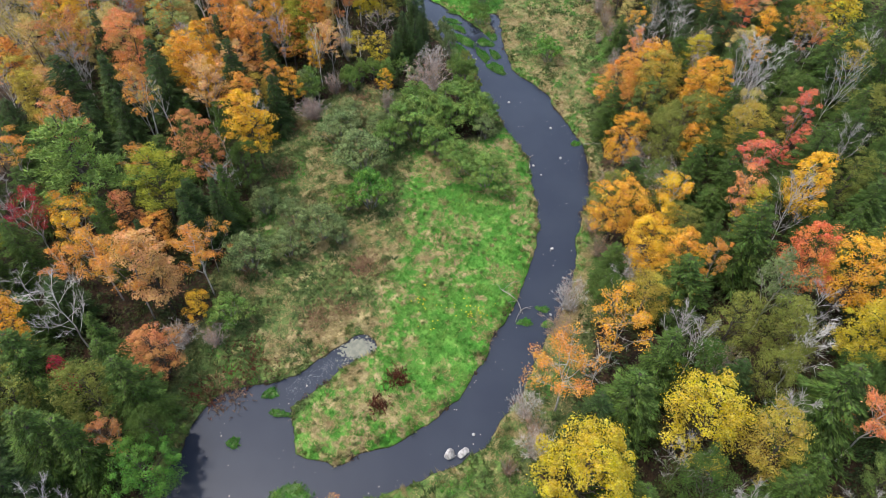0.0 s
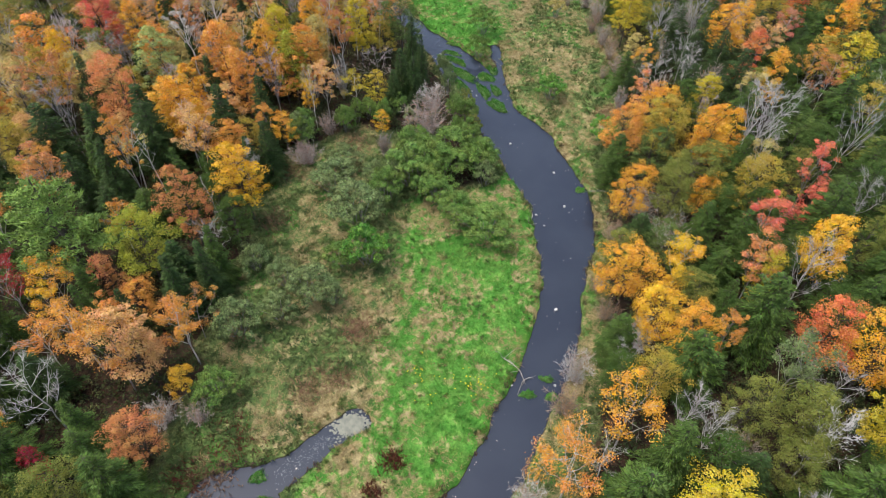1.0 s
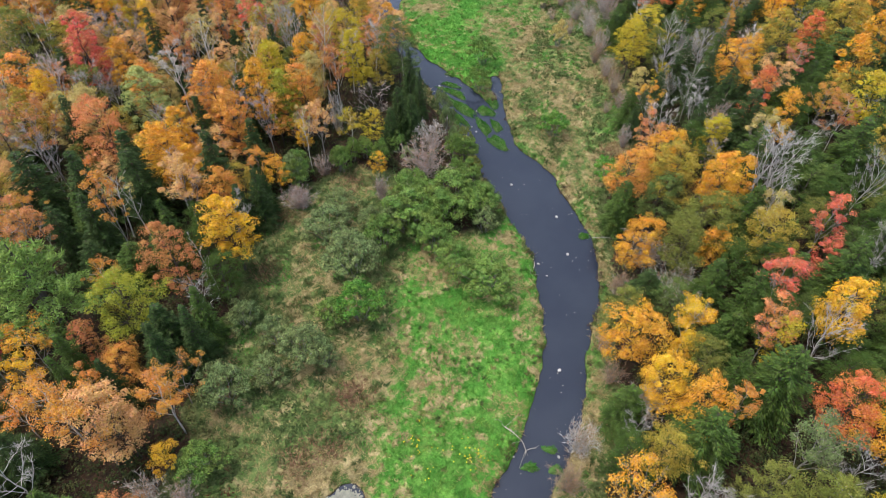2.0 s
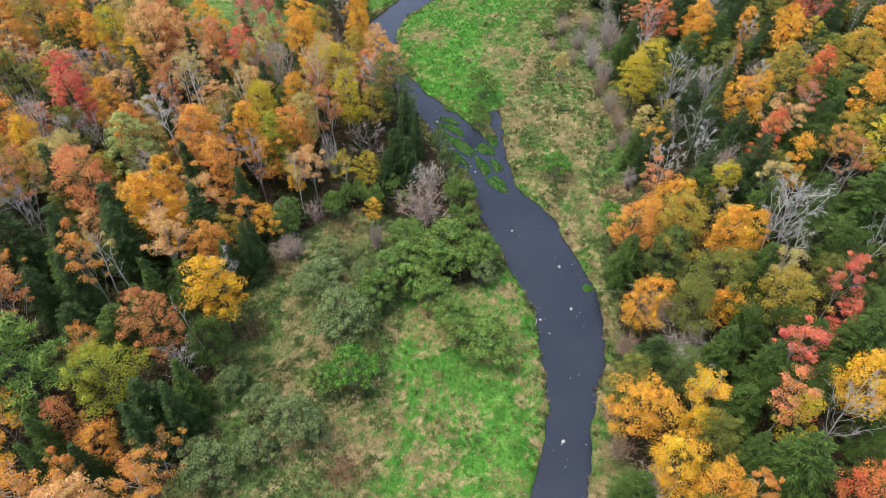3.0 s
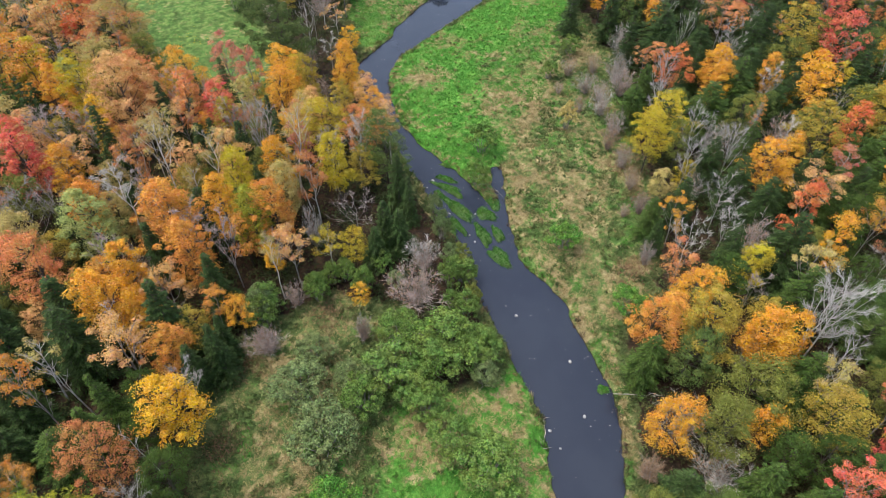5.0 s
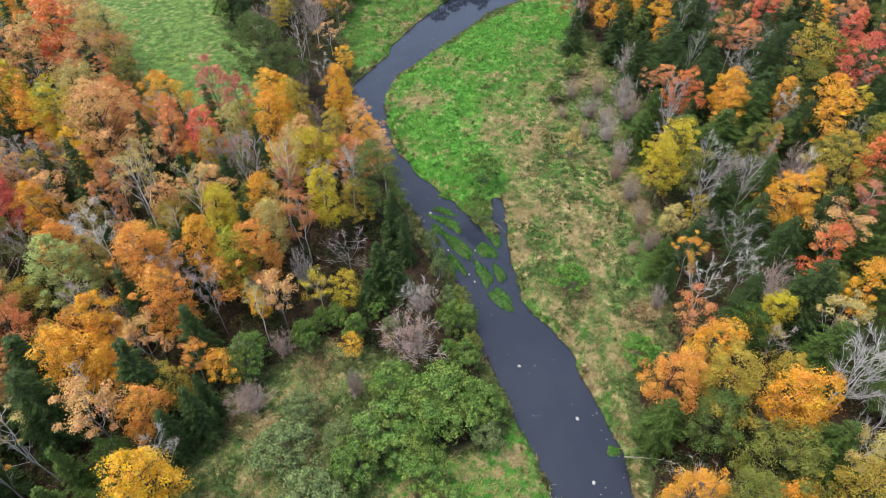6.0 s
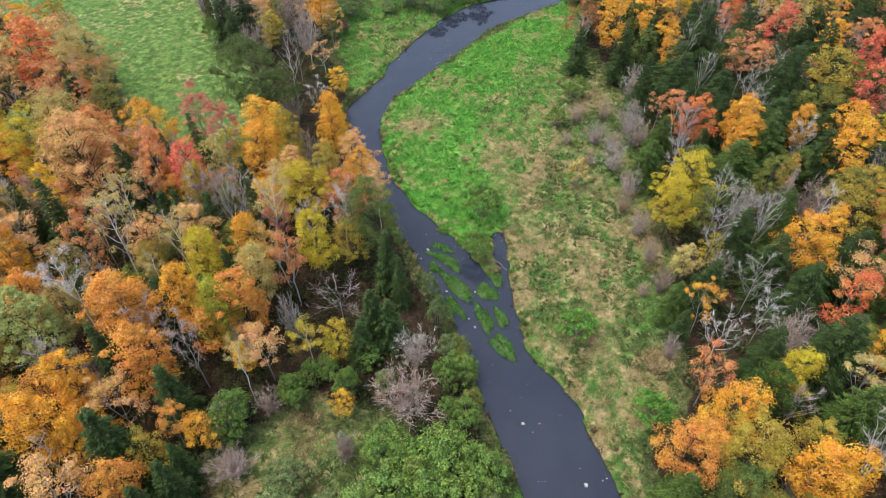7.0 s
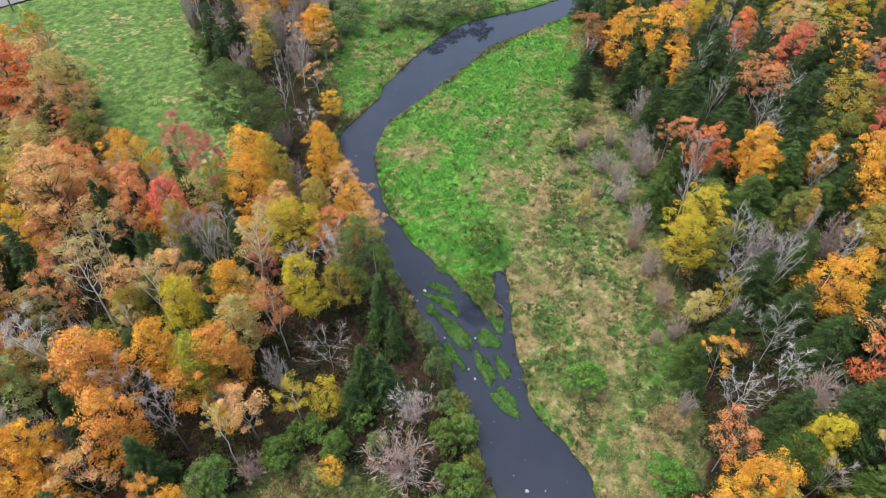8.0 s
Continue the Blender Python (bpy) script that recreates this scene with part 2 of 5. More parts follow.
def skeleton_of(rng, h, r, base, limbs, subs, each, lean=0.04, fork=0.92, up=0.5, fine=0.014, reach_twig=0.8):
    """Trunk, curved limbs and boughs, with fine twigs. Returns the wood, the twigs, and the ends and ways of all boughs."""
    wood, twig, ends = Tubes(), Tubes(), []
    top = np.array([rng.normal() * lean * h, rng.normal() * lean * h, h * fork])
    trunk = curve_to(rng, (0, 0, -0.4), top, 0, 8, 0.014)
    girth = h * 0.0085
    wood.add(trunk, np.linspace(girth, girth * 0.16, 8), 7)
    t = np.linspace(0, 1, 6)
    for i in range(limbs):
        f = base + (0.97 - base) * (i + rng.uniform(0.1, 0.9)) / limbs
        k = f * 7
        start = trunk[int(k)] + (trunk[min(int(k) + 1, 7)] - trunk[int(k)]) * (k - int(k))
        a = i * 2.4 + rng.uniform(-0.5, 0.5)
        g = (f - base) / (1 - base)
        reach = r * (0.3 + 0.7 * math.sqrt(max(0.0, 1 - g * g))) * rng.uniform(0.7, 1.05)
        rise = (h - start[2]) * rng.uniform(up * 0.6, up * 1.15) + 0.03 * h
        limb = start + np.outer(t, (math.cos(a) * reach, math.sin(a) * reach, 0.0))
        limb[:, 2] += rise * t ** rng.uniform(0.8, 1.5)
        limb[1:] += np.cumsum(rng.normal(size=(5, 3)), 0) * 0.035 * reach
        thick = girth * (0.32 - 0.16 * g)
        wood.add(limb, thick * (1 - t) ** 0.9 + 0.011, 4)
        for j in range(subs):
            k = rng.uniform(0.25, 1.0)
            q = min(int(k * 5), 4)
            s = limb[q] + (limb[q + 1] - limb[q]) * (k * 5 - q)
            way = unit(unit(limb[q + 1] - limb[q]) + rng.normal(size=3) * 0.5 + (0, 0, 0.18))
            bough = curve_to(rng, s, s + way * reach * rng.uniform(0.3, 0.55) * (1.2 - 0.55 * k), 0.1, 4, 0.08)
            wood.add(bough, np.linspace(max(0.013, thick * 0.4), 0.009, 4), 3)
            ends.append((bough[-1], way))
            for m in range(each):
                v = bough[rng.integers(1, 4)] - way * rng.uniform(0, 0.3)
                w = unit(way + rng.normal(size=3) * 0.6 + (0, 0, 0.25))
                twig.add((v, v + w * reach_twig * rng.uniform(0.4, 1.1)), (fine, fine * 0.4), 3)
    ends.append((top, np.array([0, 0, 1.0])))
    return wood, twig, ends


def leafy_crown(rng, ends, r, per, spread, leaf, flat=0.75):
    """Sprays of leaves round the ends of the boughs, thickest on their upper sides."""
    at, out = [], []
    for e, w in ends:
        q = unit(rng.normal(size=(per, 3)))
        q[:, 2] = np.abs(q[:, 2]) * 1.05 - 0.32
        c = spread * r * rng.uniform(0.5, 1.35)
        t = rng.uniform(0, 1, (per, 1))
        at.append(e + q * c * (0.66 + 0.34 * t + 0.5 * t ** 8) * (1, 1, flat))
        out.append(q + rng.normal(size=(per, 3)) * 0.35 + (0, 0, 0.45))
    return cards(rng, np.concatenate(at), np.concatenate(out), leaf, leaf * 0.8)


def full_crown(rng, h, r, clusters, low=0.22, wide=0.42, ragged=0.16):
    """Trunk and limbs that end all over a lumpy egg-shaped crown."""
    tubes, ends = Tubes(), []
    girth = h * 0.012
    trunk = curve_to(rng, (0, 0, -0.4), (rng.normal() * 0.3, rng.normal() * 0.3, h * 0.74), 0, 6, 0.012)
    tubes.add(trunk, np.linspace(girth, girth * 0.25, 6), 6)
    lobes, lean = rng.uniform(0, 6.28, 3), rng.normal(size=2) * 0.12 * r
    for i in range(clusters):
        c = 1 - 1.75 * (i + 0.5) / clusters
        a = i * 2.4 + rng.uniform(-0.35, 0.35)
        s = math.sqrt(1 - min(1, c * c))
        bulge = 1 + 0.26 * math.sin(2 * a + lobes[0] + 2 * c) + 0.16 * math.sin(3 * a + lobes[1] + 4 * c) + 0.1 * math.sin(5 * a + lobes[2]) + rng.normal() * 0.1
        if rng.random() < ragged and c < 0.75:
            continue
        k = (rng.uniform(0.6, 0.88) if rng.random() > 0.12 else rng.uniform(0.95, 1.12)) * bulge
        up = 1 - low
        z = h * (low + up * wide + c * up * (1 - wide if c > 0 else wide) * 0.92 * rng.uniform(0.9, 1.06))
        e = np.array([math.cos(a) * s * r * k + lean[0] * (c + 0.5), math.sin(a) * s * r * k + lean[1] * (c + 0.5), z])
        ends.append((e, e - (0, 0, h * 0.6)))
        if i % 3 == 0:
            z = max(0.25 * h, min(0.8 * h, e[2] - 0.35 * s * r - 0.1 * h))
            tubes.add(curve_to(rng, (trunk[3][0] * z / h, trunk[3][1] * z / h, z), e * (0.8, 0.8, 0.93), -0.1, 4), np.linspace(girth * 0.36, 0.02, 4), 4)
    return tubes, ends


def grow_maple(seed, size, r=3.5):
    rng = np.random.default_rng(seed)
    lumps, per, spread, leaf = {"far": (52, 96, 0.31, 0.27), "small": (48, 104, 0.32, 0.23), "middle": (96, 136, 0.24, 0.165), "big": (130, 176, 0.215, 0.14)}[size]
    tubes, ends = full_crown(rng, 14, r, lumps)
    return {"trunk": (tubes.mesh("trunk"), BARK_DARK), "crown": (mesh_np("crown", *leafy_crown(rng, ends, 0.5 * r + 1.75, per, spread, leaf * max(1.0, r / 3.5))), LEAF)}


def grow_sparse(seed, size, r=3.4):
    rng = np.random.default_rng(seed)
    far = size == "far"
    wood, twig, ends = skeleton_of(rng, 14, r, 0.3, 12, 3 if far else 5, 3 if far else 5, 0.03, 0.9, 0.5, 0.013)
    some = [e for e in ends if rng.random() < 0.7]
    crown = leafy_crown(rng, some, 0.5 * r + 1.75, 60 if far else 95, 0.21, 0.25 if far else 0.16, 0.65)
    return {"trunk": (wood.mesh("trunk"), BARK_PALE if seed % 3 == 0 else BARK_GREY), "twig_crown": (twig.mesh("twig_crown"), TWIG), "crown": (mesh_np("crown", *crown), LEAF)}


def grow_birch(seed, size):
    rng = np.random.default_rng(seed)
    wood, twig, ends = skeleton_of(rng, 18, 2.6, 0.5, 11, 4, 5, 0.06, 0.94, 0.55, 0.013)
    some = [e for e in ends if rng.random() < 0.6]
    return {"trunk": (wood.mesh("trunk"), BARK_WHITE), "twig_crown": (twig.mesh("twig_crown"), TWIG), "crown": (mesh_np("crown", *leafy_crown(rng, some, 2.6, 70, 0.26, 0.17)), LEAF)}


def grow_bare(seed, size, r=3.7):
    rng = np.random.default_rng(seed)
    wide = seed % 4 != 1
    far = size == "far"
    wood, twig, ends = skeleton_of(rng, 14, r, 0.3 if wide else 0.22, 13 if wide else 15, 4 if far else 6, 4 if far else 9, 0.03, 0.9, 0.45 if wide else 0.7, 0.012, 0.9)
    return {"trunk": (wood.mesh("trunk"), BARK_PALE if seed % 2 else BARK_GREY), "twig_crown": (twig.mesh("twig_crown"), TWIG)}


def grow_bare_shrub(seed, size):
    """Many stems that fan out from the foot into a round dome of fine twigs."""
    rng = np.random.default_rng(seed)
    stems, fine, ends = Tubes(), Tubes(), []
    for i in range(34):
        a, b = i * 2.4 + rng.uniform(-0.3, 0.3), math.sqrt((i + 0.5) / 34) * rng.uniform(0.85, 1.05)
        end = np.array([math.cos(a) * b * 2.1, math.sin(a) * b * 2.1, 4.4 * (0.25 + 0.75 * math.sqrt(max(0.0, 1 - 0.9 * b * b))) * rng.uniform(0.82, 1.02)])
        stem = curve_to(rng, (math.cos(a) * 0.15, math.sin(a) * 0.15, -0.2), end, 0.15, 5, 0.05)
        stems.add(stem, np.linspace(0.03, 0.008, 5), 4)
        for j in range(6):
            k = rng.integers(1, 5)
            way = unit(unit(stem[k] - stem[k - 1]) + rng.normal(size=3) * 0.45)
            s = stem[k] - (stem[k] - stem[k - 1]) * rng.uniform(0, 0.8)
            e = s + way * rng.uniform(0.4, 0.9)
            stems.add((s, e), (0.011, 0.006), 3)
            for m in range(6):
                v = s + (e - s) * rng.uniform(0.3, 1.0)
                fine.add((v, v + unit(way + rng.normal(size=3) * 0.55) * rng.uniform(0.3, 0.7)), (0.009, 0.004), 3)
                ends.append(v)
    made = {"stem": (stems.mesh("stem"), BARK_PALE if seed % 2 else BARK_GREY), "twig_crown": (fine.mesh("twig_crown"), TWIG)}
    at = np.array(ends)
    at = at[(at[:, 0] > -0.3) | (rng.random(len(at)) < 0.25)]
    at = at + rng.normal(size=at.shape) * 0.15
    made["crown"] = (mesh_np("crown", *cards(rng, at, rng.normal(size=at.shape) + (0, 0, 0.6), 0.12, 0.09)), LEAF)
    return made


def grow_conifer(seed, size, h=14.0, r=3.0, full=False, bare=False):
    """A straight stem with whorls of flat, drooping boughs, each a fan of short sprays."""
    rng = np.random.default_rng(seed)
    tubes = Tubes()
    tubes.add(curve_to(rng, (0, 0, -0.4), (rng.normal() * 0.2, rng.normal() * 0.2, h), 0, 6, 0.004), np.linspace(0.18, 0.015, 6), 6)
    at, along, out, length, width = [], [], [], [], []
    far = size == "far"
    big = 1.5 if far else 1.0
    layers = 17 if far else 25
    for i in range(layers):
        g = max(0.0, (i + rng.uniform(-0.3, 0.3)) / layers)
        z = h * (0.1 + 0.89 * g)
        if full:
            rad = r * (1 - g ** 1.5) ** 0.75 * rng.uniform(0.8, 1.12) + 0.15
        else:
            rad = r * (1 - g) ** 0.9 * rng.uniform(0.85, 1.12) + 0.15
        count = max(5, int(10 - 4 * g))
        for j in range(count):
            a = j * 6.283 / count + i * 1.1 + rng.uniform(-0.3, 0.3)
            reach = rad * rng.uniform(0.65, 1.15)
            d = np.array([math.cos(a), math.sin(a), (0.3 * (g - 0.55)) + rng.normal() * 0.08])
            side = np.array([-math.sin(a), math.cos(a), 0])
            tubes.add(((0, 0, z), d * reach * 0.9 + (0, 0, z - 0.1 * reach)), (0.03, 0.01), 3)
            if bare:
                for s in (0.4, 0.6, 0.8):
                    tubes.add((d * reach * s + (0, 0, z), d * reach * (s + 0.25) + side * reach * 0.25 * rng.choice((-1, 1)) + (0, 0, z - 0.1)), (0.018, 0.008), 3)
                continue
            n = 3 * (4 + int(reach * (2.2 if far else 4.6)))
            f = (0.15 + 0.87 * rng.uniform(0, 1, n) ** 0.75)[:, None]
            sgn = rng.uniform(-1, 1, n)[:, None]
            at.append(d * reach * f + side * sgn * 0.34 * reach * (1.12 - f) + np.outer(-0.14 * reach * f[:, 0] ** 2 - 0.1 * np.abs(sgn[:, 0]) + rng.normal(size=n) * 0.05, (0, 0, 1)) + (0, 0, z))
            along.append(d + side * sgn * 1.1 + np.outer(rng.uniform(-0.3, 0.1, n), (0, 0, 1)))
            out.append(rng.normal(size=(n, 3)) * (0.35, 0.35, 0) + (0, 0, 1.0))
            length.append((0.07 * reach + 0.26) * rng.uniform(0.7, 1.3, n) * big)
            width.append(rng.uniform(0.13, 0.22, n) * big)
    made = {"trunk": (tubes.mesh("trunk"), BARK_GREY if bare else BARK_DARK)}
    if not bare:
        made["crown"] = (mesh_np("crown", *aimed_cards(np.concatenate(at), np.concatenate(along), np.concatenate(out), np.concatenate(length), np.concatenate(width))), NEEDLE)
    return made


def grow_hemlock(seed, size):
    return grow_conifer(seed + 5, size, 14.0, 3.9, True)


def grow_dead_conifer(seed, size):
    return grow_conifer(seed, size, 14.0, 1.6, False, True)


def grow_pine(seed, size):
    rng = np.random.default_rng(seed)
    tubes, at, along, out = Tubes(), [], [], []
    tubes.add(curve_to(rng, (0, 0, -0.4), (0.3, 0, 17), 0, 7, 0.006), np.linspace(0.3, 0.05, 7), 7)
    for i in range(34):
        g = i / 34
        z, a = 17 * (0.28 + 0.7 * g), i * 2.4 + rng.uniform(-0.3, 0.3)
        reach = 5.2 * (1 - g) ** 0.6 * rng.uniform(0.65, 1.05) + 0.5
        end = np.array([math.cos(a) * reach, math.sin(a) * reach, z + reach * 0.12])
        limb = curve_to(rng, (0, 0, z), end, -0.2, 5, 0.05)
        tubes.add(limb, np.linspace(0.09, 0.02, 5), 4)
        for s in range(int(12 + reach * 6.5)):
            k = rng.uniform(0.35, 1.05)
            c = limb[0] + (end - limb[0]) * k + rng.normal(size=3) * (0.35, 0.35, 0.12) * (0.6 + reach * 0.2)
            for q in range(9):
                at.append(c + rng.normal(size=3) * 0.12)
                along.append(unit(end - limb[0]) * 0.5 + rng.normal(size=3) * 0.8 + (0, 0, 0.7))
                out.append(rng.normal(size=3) * 0.5 + (0, 0, 1))
    n = len(at)
    return {"trunk": (tubes.mesh("trunk"), BARK_DARK), "crown": (mesh_np("crown", *aimed_cards(np.array(at), np.array(along), np.array(out), rng.uniform(0.32, 0.6, n), rng.uniform(0.09, 0.16, n))), NEEDLE)}


def grow_shrub(seed, size):
    """A many-stemmed dome of leafy lumps."""
    rng = np.random.default_rng(seed)
    tubes, ends = Tubes(), []
    lobes = rng.uniform(0, 6.28, 2)
    for i in range(40):
        a, b = i * 2.4, math.sqrt((i + 0.5) / 40)
        wave = 1 + 0.14 * math.sin(2 * a + lobes[0]) + 0.12 * math.sin(3 * a + lobes[1])
        b *= wave * rng.uniform(0.9, 1.08)
        end = np.array([math.cos(a) * b * 2.15, math.sin(a) * b * 2.15, 4.2 * (0.16 + 0.84 * math.sqrt(max(0.0, 1 - 0.88 * min(1.0, b / wave) ** 2))) * rng.uniform(0.68, 1.08)])
        if i % 3 == 0:
            tubes.add(curve_to(rng, (math.cos(a) * 0.35, math.sin(a) * 0.35, -0.2), end, 0.2, 4), np.linspace(0.045, 0.012, 4), 4)
        ends.append((end, end))
    return {"stem": (tubes.mesh("stem"), BARK_GREY), "crown": (mesh_np("crown", *leafy_crown(rng, ends, 2.4, 165, 0.2, 0.165, 0.95)), SHRUB_LEAF)}


def grow_snag(seed, size):
    rng = np.random.default_rng(seed)
    wood, twig, ends = skeleton_of(rng, 14, 1.5, 0.4, 9, 2, 4, 0.1, 0.97, 0.3, 0.014, 0.6)
    return {"trunk": (wood.mesh("trunk"), BARK_PALE), "twig_crown": (twig.mesh("twig_crown"), TWIG)}


# kind: how it grows, how many shapes, its own height and radius, object name, category, words
KINDS = {
    "maple": (grow_maple, 4, 14.0, 3.9, "maple_tree", "tree", "{} leafy maple tree with a full crown in the wood"),
    "sparse": (grow_sparse, 3, 14.0, 3.9, "thinning_maple_tree", "tree", "half-bare tree with thinning {} leaves on pale branches"),
    "birch": (grow_birch, 4, 18.0, 3.0, "birch_tree", "birch", "tall white-trunked birch with thin {} leaves"),
    "bare": (grow_bare, 3, 14.0, 4.2, "bare_tree", "tree", "leafless {} tree with fine spreading branches"),
    "bareshrub": (grow_bare_shrub, 4, 5.0, 2.6, "bare_shrub", "shrub", "leafless {} shrub with thin upright twigs"),
    "conifer": (grow_conifer, 5, 14.0, 3.0, "fir_tree", "fir", "{} conical fir tree with drooping boughs"),
    "conifer2": (grow_hemlock, 4, 14.0, 3.7, "hemlock_tree", "hemlock", "{} broad hemlock tree with soft dense boughs"),
    "deadconifer": (grow_dead_conifer, 1, 14.0, 1.6, "dead_fir_tree", "fir", "dead {} fir tree with bare short boughs"),
    "pine": (grow_pine, 1, 17.0, 5.4, "pine_tree", "pine", "light {} pine tree with layered tufted limbs"),
    "shrub": (grow_shrub, 5, 5.0, 2.6, "shrub", "shrub", "{} rounded leafy shrub in the meadow"),
    "snag": (grow_snag, 3, 14.0, 1.6, "dead_tree", "tree", "dead leaning {} tree with a thin bare trunk"),
}
# colour: its words, and the leaves' own colour
TINTS = {
    "orange": ("deep orange", lin(230, 152, 64)), "amber": ("amber orange", lin(238, 166, 46)), "gold": ("golden yellow", lin(240, 180, 36)),
    "gold2": ("yellow-green gold", lin(204, 178, 44)), "palegold": ("pale yellow", lin(200, 176, 104)), "yellowgreen": ("yellow-green", lin(164, 164, 50)),
    "palegreen": ("pale green", lin(172, 178, 100)), "olivegold": ("olive gold", lin(184, 158, 60)), "olive": ("olive green", lin(130, 132, 58)),
    "olivegreen": ("dull green", lin(106, 122, 58)), "green": ("green", lin(80, 100, 40)), "darkgreen": ("dark green", lin(100, 114, 60)),
    "greygreen": ("grey-green", lin(118, 130, 78)), "bright": ("fresh green", lin(100, 140, 52)), "dark": ("dark green", lin(66, 84, 40)),
    "rust": ("rust orange", lin(208, 134, 80)), "coral": ("coral orange", lin(234, 146, 88)), "paleorange": ("pale orange", lin(230, 172, 108)),
    "red": ("red", lin(230, 108, 86)), "redorange": ("red-orange", lin(230, 122, 70)), "crimson": ("crimson", lin(168, 48, 60)), "pink": ("pinkish red", lin(206, 122, 98)),
    "brown": ("reddish brown", lin(166, 112, 68)), "grey": ("grey", lin(158, 150, 142)), "pinkgrey": ("pinkish grey", lin(164, 140, 124)),
    "pinegreen": ("yellowish green", lin(124, 148, 66)), "leafgreen": ("green", lin(110, 132, 58)), "tan": ("tan", lin(160, 132, 100)), "white": ("pale grey", lin(190, 182, 170)),
}
TWIG_TINTS = {"grey": lin(156, 150, 144), "pinkgrey": lin(168, 152, 144), "tan": lin(156, 132, 106), "brown": lin(116, 90, 74), "white": lin(190, 184, 176)}
# yellow and green sorts are split by leaf colour alone; crown shapes are shared
LEAFY = {t: ("aspen_tree", "tree", "aspen") for t in ("gold", "gold2", "palegold", "yellowgreen", "palegreen", "olivegold")}
LEAFY.update({t: ("ash_tree", "tree", "ash") for t in ("green", "olive", "olivegreen", "greygreen")})
LEAFY["darkgreen"] = ("oak_tree", "oak", "oak")
LAST_LEAVES = lin(186, 140, 112)
grown, standing = {}, []
pick = random.Random(5)


def plant(kind, tint, x, y, h, r, lean=0.0):
    """One tree or shrub: its trunk and crown under an empty at its foot."""
    grow, shapes, h0, r0, name, category, words = KINDS[kind]
    size = "big" if r > 4.6 and y < 165 else "far" if y > 155 or y < 14 or abs(x) > 64 else "small" if r < 2.2 else "middle"
    build = (r / r0) / (h / h0)
    if kind not in ("maple", "sparse", "bare"):
        own = r0
    else:
        own = r0 * (0.64 if build < 0.8 else 1.0 if build < 1.3 else 1.5)
    key = (kind, pick.randrange(shapes), size, own)
    if key not in grown:
        grown[key] = grow(101 + 17 * key[1], size) if own == r0 else grow(101 + 17 * key[1], size, own * 0.9)
    colour_words, colour = TINTS[tint]
    if kind == "maple":
        name, category, sort = LEAFY.get(tint, ("maple_tree", "tree", "maple"))
        words = words.replace("maple", sort)
    foot = tagged(new(name), words.format(colour_words), category, "shrubs" if "shrub" in kind else "woodland trees")
    if kind == "shrub":
        h, r = h * 1.3, r * 1.05
    s = r / own * (1.05 if kind in ("maple", "sparse") else 1.0)
    foot.matrix_basis = pose(x, y, height(x, y) - 0.05, pick.uniform(-1, 1) * lean, pick.uniform(-1, 1) * lean, pick.uniform(0, 360)) @ Matrix.Diagonal((s, s, h / h0, 1))
    for piece, (me, material) in grown[key].items():
        ob = part(piece, me, material, foot)
        ob.color = TWIG_TINTS.get(tint, lin(150, 138, 126)) if piece == "twig_crown" else LAST_LEAVES if kind == "bareshrub" else colour
        if piece == "twig_crown":
            ob["kind"] = "stuff"
    standing.append((x, y, r))
    return foot

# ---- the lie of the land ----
# the river's course, fitted to the camera's view: x, y and half its width
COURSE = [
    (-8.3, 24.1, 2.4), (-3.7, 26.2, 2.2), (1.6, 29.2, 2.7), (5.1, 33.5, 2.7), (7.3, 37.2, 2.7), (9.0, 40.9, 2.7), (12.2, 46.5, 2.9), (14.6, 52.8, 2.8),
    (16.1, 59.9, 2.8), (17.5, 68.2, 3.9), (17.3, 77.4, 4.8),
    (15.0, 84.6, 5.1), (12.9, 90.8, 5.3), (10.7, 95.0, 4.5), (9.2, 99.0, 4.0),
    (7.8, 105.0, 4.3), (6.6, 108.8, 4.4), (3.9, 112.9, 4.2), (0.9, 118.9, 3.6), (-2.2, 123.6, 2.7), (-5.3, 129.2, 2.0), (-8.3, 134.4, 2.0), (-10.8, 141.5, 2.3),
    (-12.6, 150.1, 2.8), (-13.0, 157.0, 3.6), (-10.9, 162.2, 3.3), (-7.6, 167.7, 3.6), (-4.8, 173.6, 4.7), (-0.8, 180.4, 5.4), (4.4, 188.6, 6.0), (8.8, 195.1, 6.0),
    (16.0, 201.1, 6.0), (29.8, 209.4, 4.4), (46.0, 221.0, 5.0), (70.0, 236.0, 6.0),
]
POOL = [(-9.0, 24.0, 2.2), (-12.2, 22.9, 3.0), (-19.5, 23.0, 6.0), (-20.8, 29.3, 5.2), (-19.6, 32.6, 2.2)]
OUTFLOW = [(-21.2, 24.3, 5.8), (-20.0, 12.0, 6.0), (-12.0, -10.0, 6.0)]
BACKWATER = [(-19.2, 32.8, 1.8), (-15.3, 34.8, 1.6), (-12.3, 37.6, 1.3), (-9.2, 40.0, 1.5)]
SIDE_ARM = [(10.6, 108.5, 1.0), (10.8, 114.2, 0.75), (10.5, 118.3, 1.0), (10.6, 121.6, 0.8)]
